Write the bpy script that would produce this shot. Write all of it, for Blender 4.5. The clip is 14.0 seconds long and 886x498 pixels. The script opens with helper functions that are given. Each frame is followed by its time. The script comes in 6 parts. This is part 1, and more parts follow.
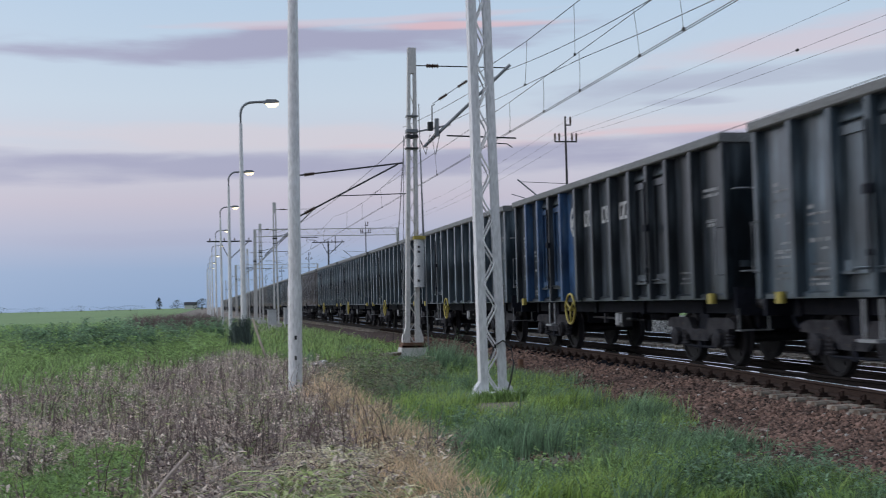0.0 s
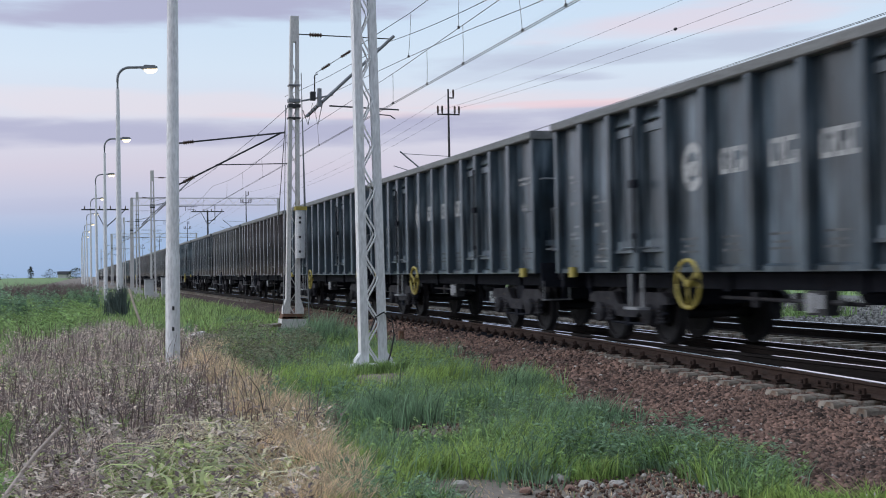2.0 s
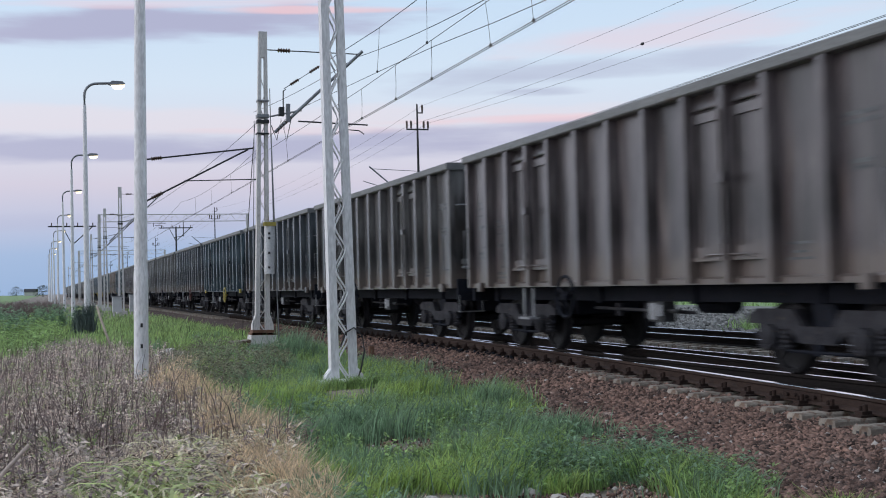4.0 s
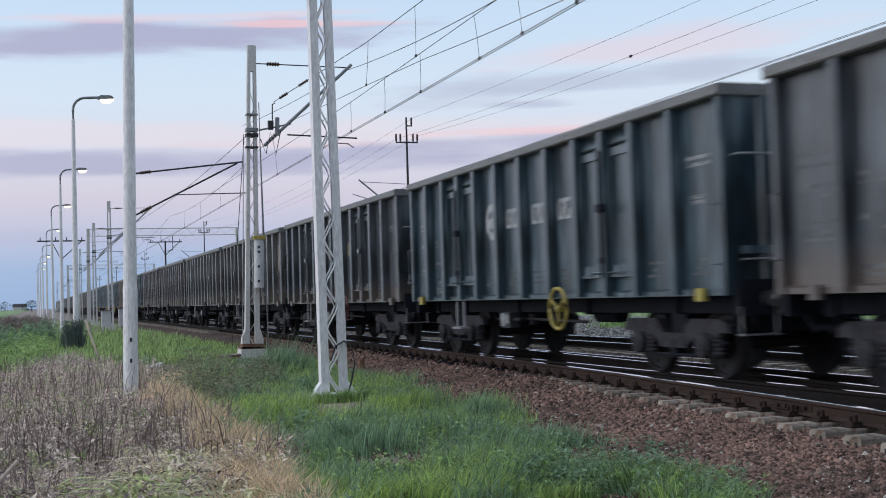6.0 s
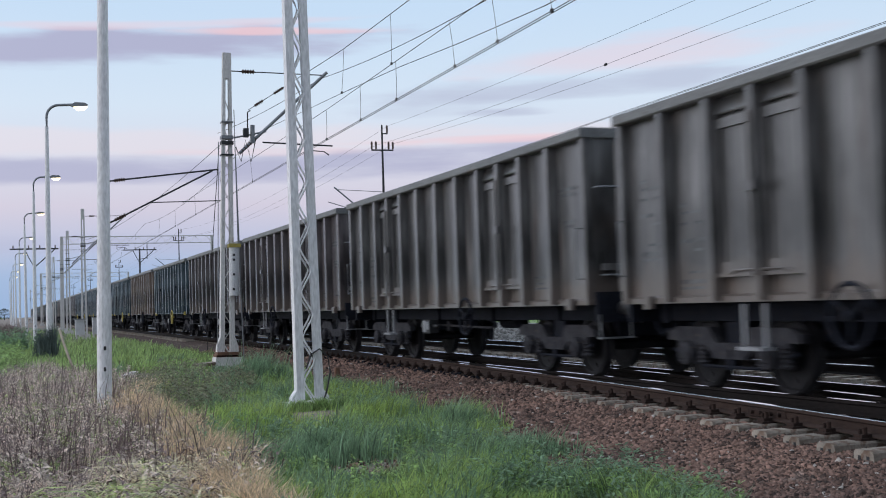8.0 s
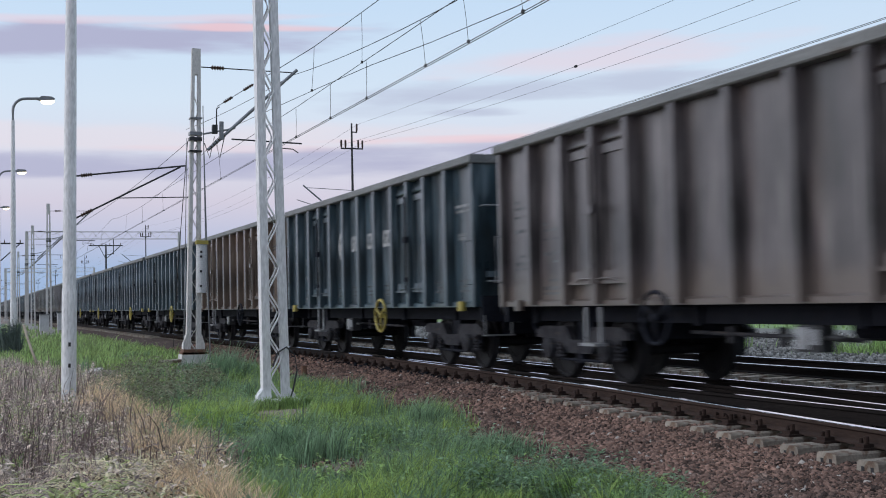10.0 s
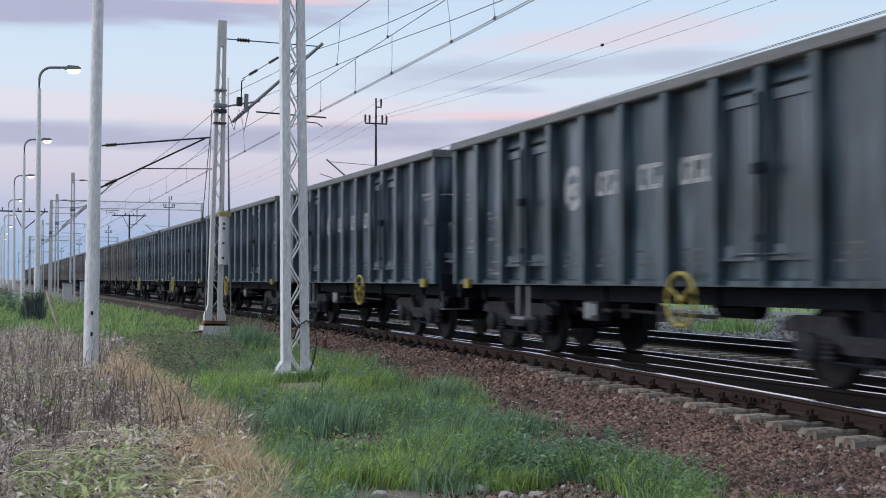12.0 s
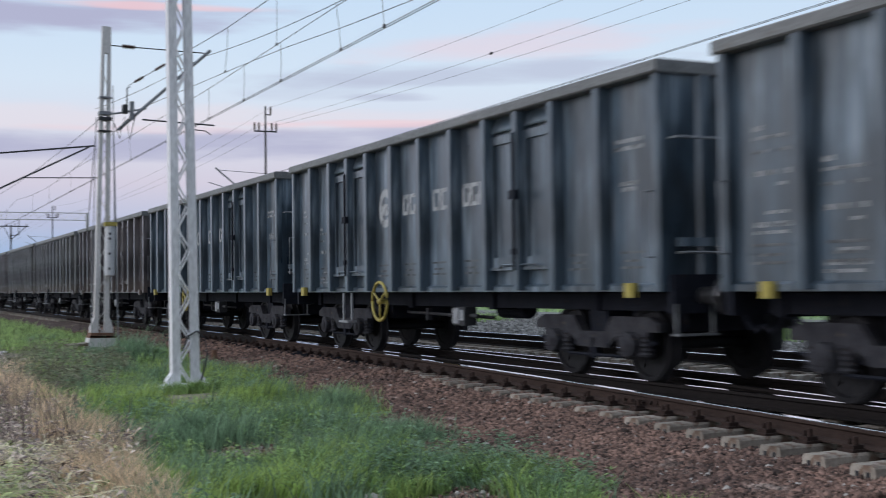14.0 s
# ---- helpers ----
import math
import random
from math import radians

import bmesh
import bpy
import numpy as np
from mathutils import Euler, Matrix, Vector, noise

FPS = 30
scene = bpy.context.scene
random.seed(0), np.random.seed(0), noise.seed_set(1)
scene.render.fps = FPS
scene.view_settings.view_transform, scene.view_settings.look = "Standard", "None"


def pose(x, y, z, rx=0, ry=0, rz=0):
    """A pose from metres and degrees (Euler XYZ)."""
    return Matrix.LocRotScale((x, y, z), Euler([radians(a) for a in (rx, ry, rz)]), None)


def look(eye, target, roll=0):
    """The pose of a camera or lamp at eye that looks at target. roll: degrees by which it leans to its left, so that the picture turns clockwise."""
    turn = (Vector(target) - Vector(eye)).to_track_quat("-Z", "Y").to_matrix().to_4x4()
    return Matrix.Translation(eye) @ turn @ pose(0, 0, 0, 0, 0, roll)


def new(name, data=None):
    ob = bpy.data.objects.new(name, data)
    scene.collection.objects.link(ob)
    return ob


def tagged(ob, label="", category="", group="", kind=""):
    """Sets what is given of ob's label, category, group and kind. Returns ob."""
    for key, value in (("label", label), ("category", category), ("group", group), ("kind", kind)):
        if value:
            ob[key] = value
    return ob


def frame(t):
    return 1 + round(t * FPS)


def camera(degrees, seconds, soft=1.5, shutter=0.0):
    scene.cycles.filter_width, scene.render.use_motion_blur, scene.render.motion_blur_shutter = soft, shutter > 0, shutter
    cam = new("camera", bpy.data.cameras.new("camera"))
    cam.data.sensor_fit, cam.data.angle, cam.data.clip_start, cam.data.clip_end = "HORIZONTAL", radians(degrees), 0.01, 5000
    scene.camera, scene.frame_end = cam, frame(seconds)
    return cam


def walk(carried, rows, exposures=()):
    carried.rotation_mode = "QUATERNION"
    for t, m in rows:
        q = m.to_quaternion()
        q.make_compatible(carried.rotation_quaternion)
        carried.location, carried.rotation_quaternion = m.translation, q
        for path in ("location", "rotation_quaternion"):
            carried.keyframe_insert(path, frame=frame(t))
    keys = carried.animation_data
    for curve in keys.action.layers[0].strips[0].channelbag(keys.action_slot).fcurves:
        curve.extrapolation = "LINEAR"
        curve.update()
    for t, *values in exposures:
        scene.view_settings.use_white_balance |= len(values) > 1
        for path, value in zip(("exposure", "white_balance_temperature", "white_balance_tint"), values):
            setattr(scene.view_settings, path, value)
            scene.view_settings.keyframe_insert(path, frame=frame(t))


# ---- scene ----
EYE = (0.0, 0.0, 1.6)
cam = camera(39.96, 14.0, soft=1.0, shutter=0.3)
# seconds, yaw, pitch, roll
TURNS = [
    (0, -10.82, 2.44, 1.47),
    (0.5, -13.34, 1.85, 0.81),
    (1, -14.86, 1.10, 0.75),
    (1.5, -15.74, 0.96, 0.94),
    (2, -16.40, 0.99, 1.01),
    (2.5, -16.91, 1.25, 1.19),
    (3, -17.28, 1.27, 1.25),
    (5.5, -18.21, 2.30, 1.70),
    (6, -18.28, 2.24, 1.72),
    (6.5, -18.44, 2.34, 1.80),
    (7, -18.63, 2.56, 1.95),
    (7.5, -18.91, 2.60, 1.92),
    (8, -19.42, 2.57, 1.80),
    (8.5, -19.94, 2.63, 1.74),
    (11, -21.17, 2.07, 0.93),
    (11.5, -20.61, 1.68, 0.34),
    (12, -19.95, 1.42, -0.02),
    (12.5, -19.55, 1.80, -0.18),
    (13, -19.57, 1.95, 0.06),
    (13.5, -20.60, 1.82, 0.49),
    (14, -25.02, 1.75, 0.69),
]
walk(cam, [(t, pose(*EYE, 90 + p, r, y)) for t, y, p, r in TURNS], [(0.0, -0.19), (0.5, -0.10), (1.0, 0.06), (14.0, 0.06)])

# ---- light: dusk sky, glow of the set sun behind and to one side ----
world = bpy.data.worlds.new("dusk_sky")
scene.world = world
world.use_nodes = True
scene.view_settings.exposure = 0.0
SUN_AZ, SUN_EL = 280.0, 9.0      # degrees clockwise from +y, elevation


def sky_nodes():
    nt = world.node_tree
    nt.nodes.clear()
    N, L = nt.nodes.new, nt.links.new

    def math_node(op, a, b=0.0, clamp=False):
        n = N("ShaderNodeMath")
        n.operation, n.use_clamp = op, clamp
        for i, v in enumerate((a, b)):
            if isinstance(v, (int, float)):
                n.inputs[i].default_value = v
            else:
                L(v, n.inputs[i])
        return n.outputs[0]

    def mix(f, a, b):
        n = N("ShaderNodeMix")
        n.data_type = "RGBA"
        for sock, v in ((n.inputs[0], f), (n.inputs[6], a), (n.inputs[7], b)):
            if isinstance(v, tuple):
                sock.default_value = (*v, 1)
            elif isinstance(v, float):
                sock.default_value = v
            else:
                L(v, sock)
        return n.outputs[2]

    tc = N("ShaderNodeTexCoord")
    sep = N("ShaderNodeSeparateXYZ")
    L(tc.outputs["Generated"], sep.inputs[0])
    x, y, z = sep.outputs
    ramp = N("ShaderNodeValToRGB")
    stops = [(0.0, (0.30, 0.43, 0.66)), (0.03, (0.35, 0.47, 0.69)), (0.055, (0.49, 0.53, 0.70)), (0.085, (0.63, 0.595, 0.71)),
             (0.125, (0.67, 0.70, 0.81)), (0.165, (0.64, 0.75, 0.88)), (0.24, (0.545, 0.70, 0.885)), (0.5, (0.62, 0.74, 0.92)), (1.0, (0.80, 0.92, 1.10))]
    while len(ramp.color_ramp.elements) < len(stops):
        ramp.color_ramp.elements.new(0.5)
    for e, (p, c) in zip(ramp.color_ramp.elements, stops):
        e.position, e.color = p, (*c, 1)
    L(z, ramp.inputs[0])
    # wisps: noise stretched along the horizon bends the streaks
    mp = N("ShaderNodeMapping")
    mp.inputs["Scale"].default_value = (5, 5, 38)
    L(tc.outputs["Generated"], mp.inputs[0])
    nz = N("ShaderNodeTexNoise")
    nz.inputs["Scale"].default_value, nz.inputs["Detail"].default_value = 1.9, 9
    L(mp.outputs[0], nz.inputs["Vector"])
    wisp = math_node("SUBTRACT", nz.outputs[0], 0.5)
    az = math_node("MULTIPLY", math_node("ARCTAN2", x, y), 57.3)

    def streak(a0, z0, wa, wz, slope=0.0, ragged=0.9):
        u = math_node("DIVIDE", math_node("SUBTRACT", az, a0), wa)
        v = math_node("SUBTRACT", math_node("SUBTRACT", z, z0), math_node("MULTIPLY", math_node("SUBTRACT", az, a0), slope))
        v = math_node("DIVIDE", v, wz)
        d = math_node("ADD", math_node("MULTIPLY", u, u), math_node("MULTIPLY", v, v))
        d = math_node("SUBTRACT", math_node("SUBTRACT", 1.0, d), math_node("MULTIPLY", wisp, -2.6 * ragged))
        n = N("ShaderNodeMapRange")
        n.interpolation_type = "SMOOTHSTEP"
        n.inputs[1].default_value, n.inputs[2].default_value = -0.15, 1.05
        L(d, n.inputs[0])
        return n.outputs[0]

    col = ramp.outputs[0]
    mauve, grey, pink, pale = (0.42, 0.43, 0.60), (0.47, 0.51, 0.66), (0.86, 0.58, 0.62), (0.82, 0.70, 0.74)
    for a0, z0, wa, wz, slope, c, k in (
            (5, 0.135, 26, 0.014, 0.0, pale, 0.4), (5, 0.113, 30, 0.014, 0.0002, mauve, 0.85), (11, 0.127, 6, 0.004, 0.0, pink, 0.3),
            (23, 0.124, 9, 0.009, 0.0, mauve, 0.6), (21, 0.133, 6, 0.004, 0.0, pink, 0.55), (6, 0.055, 16, 0.010, 0.0, mauve, 0.25),
            (5, 0.209, 15, 0.016, 0.0006, mauve, 0.95), (6, 0.226, 11, 0.004, 0.0006, pink, 0.4), (12, 0.222, 6, 0.0036, 0.0, pink, 0.75),
            (-20, 0.21, 13, 0.012, 0.0, mauve, 0.7), (29, 0.195, 9, 0.016, 0.001, pink, 0.38), (26, 0.172, 12, 0.012, 0.0005, grey, 0.7),
            (22.5, 0.154, 3, 0.005, 0.0, grey, 0.9), (20, 0.160, 5, 0.010, 0.0, grey, 0.4), (-20, 0.12, 20, 0.012, 0.0, mauve, 0.7), (50, 0.15, 16, 0.02, 0.0, pale, 0.5)):
        col = mix(math_node("MULTIPLY", streak(a0, z0, wa, wz, slope), k), col, c)
    # brighter, warmer sky on the side where the sun went down
    s = Vector((math.sin(radians(SUN_AZ)), math.cos(radians(SUN_AZ)), 0.12)).normalized()
    dot = N("ShaderNodeVectorMath")
    dot.operation = "DOT_PRODUCT"
    dot.inputs[1].default_value = s
    L(tc.outputs["Generated"], dot.inputs[0])
    glow = math_node("POWER", math_node("MAXIMUM", dot.outputs["Value"], 0.0), 2.5)
    low = math_node("SUBTRACT", 1.0, math_node("MULTIPLY", math_node("ABSOLUTE", z), 1.1), True)
    col = mix(math_node("MULTIPLY", glow, low), col, (1.28, 1.30, 1.42))
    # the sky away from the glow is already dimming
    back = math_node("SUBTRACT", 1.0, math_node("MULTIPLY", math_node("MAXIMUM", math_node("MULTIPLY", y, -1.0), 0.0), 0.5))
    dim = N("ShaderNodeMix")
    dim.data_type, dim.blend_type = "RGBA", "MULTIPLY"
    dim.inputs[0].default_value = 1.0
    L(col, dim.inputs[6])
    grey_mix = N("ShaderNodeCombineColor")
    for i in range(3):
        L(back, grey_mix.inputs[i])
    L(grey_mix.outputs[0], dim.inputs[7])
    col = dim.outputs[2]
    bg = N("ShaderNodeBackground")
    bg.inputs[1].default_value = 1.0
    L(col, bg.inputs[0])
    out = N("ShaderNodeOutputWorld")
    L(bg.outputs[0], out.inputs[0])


sky_nodes()
sun = new("sun", bpy.data.lights.new("sun", "SUN"))
sun.data.energy, sun.data.angle, sun.data.color = 0.7, radians(50), (1.0, 0.95, 0.95)
sun.matrix_world = look((0, 0, 0), (-math.sin(radians(SUN_AZ)), -math.cos(radians(SUN_AZ)), -math.tan(radians(SUN_EL + 12))))


# ---- materials ----
def material(name, a, b, rough=0.7, metal=0.0, scale=3.0, fine=40.0, bump=0.0, stretch=(1, 1, 1), spots=None, random_tint=0.0, island=0.0, spot_level=0.62, space="Object", leafy=0.0, gloss=0.5):
    """Two tones mixed by coarse noise, broken by fine noise; spots: a third tone (rust, dirt) in patches."""
    m = bpy.data.materials.new(name)
    m.use_nodes = True
    nt = m.node_tree
    N, L = nt.nodes.new, nt.links.new
    p = nt.nodes["Principled BSDF"]
    p.inputs["Roughness"].default_value, p.inputs["Metallic"].default_value = rough, metal
    p.inputs["Specular IOR Level"].default_value = gloss
    tc = N("ShaderNodeTexCoord")
    mp = N("ShaderNodeMapping")
    mp.inputs["Scale"].default_value = stretch
    L(tc.outputs[space], mp.inputs[0])

    def noise_node(s, detail=4):
        n = N("ShaderNodeTexNoise")
        n.inputs["Scale"].default_value, n.inputs["Detail"].default_value = s, detail
        L(mp.outputs[0], n.inputs["Vector"])
        return n.outputs[0]

    def ramp(v, lo, hi):
        n = N("ShaderNodeMapRange")
        n.inputs[1].default_value, n.inputs[2].default_value = lo, hi
        L(v, n.inputs[0])
        return n.outputs[0]

    def mix(f, c, d, mode="MIX"):
        n = N("ShaderNodeMix")
        n.data_type, n.blend_type = "RGBA", mode
        for sock, v in ((n.inputs[0], f), (n.inputs[6], c), (n.inputs[7], d)):
            if isinstance(v, tuple):
                sock.default_value = (*v, 1)
            elif isinstance(v, float):
                sock.default_value = v
            else:
                L(v, sock)
        return n.outputs[2]

    coarse, grain = noise_node(scale), noise_node(fine)
    col = mix(ramp(coarse, 0.32, 0.68), a, b)
    if spots:
        col = mix(ramp(noise_node(scale * 2.7, 8), spot_level, spot_level + 0.1), col, spots)
    col = mix(ramp(grain, 0.2, 0.8), mix(1.0, col, (0.72, 0.72, 0.72), "MULTIPLY"), mix(1.0, col, (1.22, 1.22, 1.22), "MULTIPLY"))
    if random_tint or island:
        src = N("ShaderNodeNewGeometry").outputs["Random Per Island"] if island else N("ShaderNodeObjectInfo").outputs["Random"]
        k = island or random_tint
        n = N("ShaderNodeMapRange")
        n.inputs[3].default_value, n.inputs[4].default_value = 1 - k, 1 + k
        L(src, n.inputs[0])
        hsv = N("ShaderNodeHueSaturation")
        L(n.outputs[0], hsv.inputs["Value"])
        L(col, hsv.inputs["Color"])
        col = hsv.outputs[0]
    L(col, p.inputs["Base Color"])
    if bump:
        bn = N("ShaderNodeBump")
        bn.inputs["Strength"].default_value, bn.inputs["Distance"].default_value = bump, 0.02
        L(grain, bn.inputs["Height"])
        L(bn.outputs[0], p.inputs["Normal"])
    if leafy:
        tr, mx = N("ShaderNodeBsdfTranslucent"), N("ShaderNodeMixShader")
        L(col, tr.inputs[0])
        mx.inputs[0].default_value = leafy
        L(p.outputs[0], mx.inputs[1])
        L(tr.outputs[0], mx.inputs[2])
        L(mx.outputs[0], nt.nodes["Material Output"].inputs[0])
    return m


def glow_material(name, color, strength):
    m = bpy.data.materials.new(name)
    m.use_nodes = True
    p = m.node_tree.nodes["Principled BSDF"]
    p.inputs["Base Color"].default_value = (*color, 1)
    p.inputs["Emission Color"].default_value, p.inputs["Emission Strength"].default_value = (*color, 1), strength
    return m


WHITE_POLE = material("weathered_white_paint", (0.86, 0.86, 0.88), (0.77, 0.77, 0.79), 0.5, 0, 1.5, 30, 0.12, (1, 1, 0.25), (0.45, 0.44, 0.43), spot_level=0.70)
CONCRETE_POLE = material("mast_concrete", (0.74, 0.72, 0.71), (0.60, 0.585, 0.575), 0.85, 0, 2, 35, 0.3, (1, 1, 0.3), (0.25, 0.2, 0.16), spot_level=0.66)
CONCRETE = material("sleeper_concrete", (0.385, 0.345, 0.295), (0.25, 0.215, 0.18), 0.9, 0, 3, 45, 0.4, spots=(0.17, 0.115, 0.085), random_tint=0.22, spot_level=0.50)
GALV = material("galvanised_steel", (0.30, 0.31, 0.33), (0.22, 0.23, 0.25), 0.45, 0.6, 4, 50)
DARK_STEEL = material("dark_steel", (0.045, 0.047, 0.052), (0.03, 0.03, 0.034), 0.6, 0.3, 4, 40)
WIRE = material("wire_copper", (0.055, 0.055, 0.06), (0.04, 0.04, 0.045), 0.5, 0.4, 1, 10)
RUST_RAIL = material("rusty_rail_web", (0.062, 0.041, 0.034), (0.043, 0.029, 0.025), 0.85, 0.1, 3, 50, 0.3, (1, 0.2, 1), (0.06, 0.045, 0.04), gloss=0.15)
# darker copy of RUST_RAIL, with the shade around the train in its colour
DARK_RAIL = material("shaded_rail_web", (0.024, 0.019, 0.018), (0.016, 0.014, 0.014), 0.85, 0.1, 3, 50, 0.3, (1, 0.2, 1), gloss=0.15)
SHINY_RAIL = material("polished_rail_head", (0.93, 0.93, 0.95), (0.86, 0.86, 0.88), 0.035, 1.0, 3, 60, 0, (1, 0.1, 1))
CLIP = material("rusty_fastening", (0.05, 0.032, 0.027), (0.034, 0.024, 0.021), 0.9, 0.1, 8, 60, 0.3, gloss=0.15)
CERAMIC = material("brown_insulator", (0.07, 0.035, 0.025), (0.05, 0.028, 0.02), 0.3, 0, 6, 30)
BALLAST = material("ballast_bed", (0.085, 0.049, 0.037), (0.050, 0.030, 0.024), 0.95, 0, 1.2, 26, 1.0, spots=(0.23, 0.19, 0.17), spot_level=0.6)
STONE = material("ballast_stones", (0.235, 0.142, 0.110), (0.125, 0.077, 0.062), 0.92, 0, 0.7, 40, 0.3, island=0.85, spots=(0.26, 0.20, 0.17))
GREY_GRAVEL = material("grey_gravel", (0.20, 0.20, 0.19), (0.14, 0.137, 0.13), 0.95, 0, 1.5, 22, 1.0, spots=(0.22, 0.21, 0.20))
SOIL = material("field_ground", (0.275, 0.225, 0.195), (0.205, 0.172, 0.142), 0.95, 0, 0.35, 9, 0.8, spots=(0.27, 0.235, 0.20), spot_level=0.58)
FIELD = material("green_field", (0.17, 0.27, 0.10), (0.21, 0.30, 0.125), 0.95, 0, 0.03, 0.9, 0.5, spots=(0.19, 0.20, 0.10))
GRASS = material("green_grass", (0.36, 0.51, 0.185), (0.25, 0.375, 0.145), 0.6, 0, 0.6, 6, island=0.6, leafy=0.45)
GRASS_LIGHT = material("young_grass", (0.43, 0.56, 0.17), (0.33, 0.46, 0.135), 0.6, 0, 0.9, 6, island=0.5, leafy=0.45)
GRASS_BLUE = material("bluish_grass", (0.28, 0.41, 0.245), (0.19, 0.30, 0.185), 0.6, 0, 0.8, 6, island=0.55, leafy=0.45)
DRY = material("dry_stalks", (0.80, 0.66, 0.57), (0.58, 0.465, 0.405), 0.85, 0, 0.5, 8, island=0.75, leafy=0.35)
STRAW = material("pale_straw", (0.84, 0.66, 0.46), (0.64, 0.49, 0.33), 0.8, 0, 0.7, 8, island=0.55, leafy=0.4)
PALE_LEAF = material("pale_green_leaf", (0.56, 0.62, 0.29), (0.43, 0.48, 0.22), 0.6, 0, 2, 12, island=0.55, leafy=0.45)
FAR_TREE = material("distant_foliage", (0.045, 0.06, 0.04), (0.03, 0.045, 0.032), 0.9, 0, 0.5, 3)
LAMP_GLOW = glow_material("lamp_glow", (1.0, 0.82, 0.52), 2.2)
YELLOW = material("yellow_paint", (0.44, 0.36, 0.08), (0.33, 0.265, 0.06), 0.5, 0, 4, 30, spots=(0.2, 0.15, 0.05), spot_level=0.68)
WHITE_BOX = material("white_enamel", (0.66, 0.67, 0.69), (0.55, 0.56, 0.58), 0.45, 0, 3, 30)
RED = material("red_paint", (0.10, 0.026, 0.026), (0.05, 0.018, 0.018), 0.5, 0, 4, 30)
MARK = material("faded_white_lettering", (0.50, 0.51, 0.52), (0.33, 0.34, 0.35), 0.6, 0, 4, 20, spots=(0.12, 0.12, 0.125), spot_level=0.56)
MARK_DATA = material("worn_small_lettering", (0.34, 0.35, 0.36), (0.20, 0.21, 0.22), 0.65, 0, 5, 24, spots=(0.06, 0.065, 0.07), spot_level=0.5)
MARK_FAINT = material("dusty_stencil_paint", (0.17, 0.18, 0.19), (0.10, 0.105, 0.11), 0.7, 0, 4, 20, spots=(0.04, 0.045, 0.05), spot_level=0.5)
MARK_YELLOW = material("faded_yellow_lettering", (0.36, 0.31, 0.20), (0.27, 0.235, 0.16), 0.6, 0, 4, 20, spots=(0.2, 0.17, 0.12), spot_level=0.64)
# blue-black gravel colour: the shade below the train is put into it
TRACK_GRIT = material("shaded_track_gravel", (0.017, 0.018, 0.023), (0.010, 0.011, 0.015), 0.95, 0, 1.5, 26, 1.0, island=0.4, gloss=0.1)
UNDER = material("oily_underframe", (0.017, 0.019, 0.028), (0.011, 0.013, 0.020), 0.75, 0.0, 4, 30, 0.3, spots=(0.028, 0.022, 0.02), gloss=0.12)
WHEEL = material("grimy_wheel", (0.026, 0.025, 0.028), (0.015, 0.015, 0.018), 0.6, 0.0, 5, 40, 0.2, gloss=0.15)
BOGIE = material("dusty_bogie_casting", (0.052, 0.052, 0.060), (0.024, 0.024, 0.030), 0.8, 0.0, 4, 30, 0.3, spots=(0.085, 0.066, 0.055), gloss=0.2)
PALE_STEEL = material("pale_worn_steel", (0.34, 0.35, 0.37), (0.24, 0.25, 0.27), 0.5, 0.1, 5, 40, 0.1, spots=(0.16, 0.11, 0.09))
BUFFER = material("greased_buffer", (0.16, 0.16, 0.17), (0.08, 0.08, 0.085), 0.35, 0.8, 4, 30)


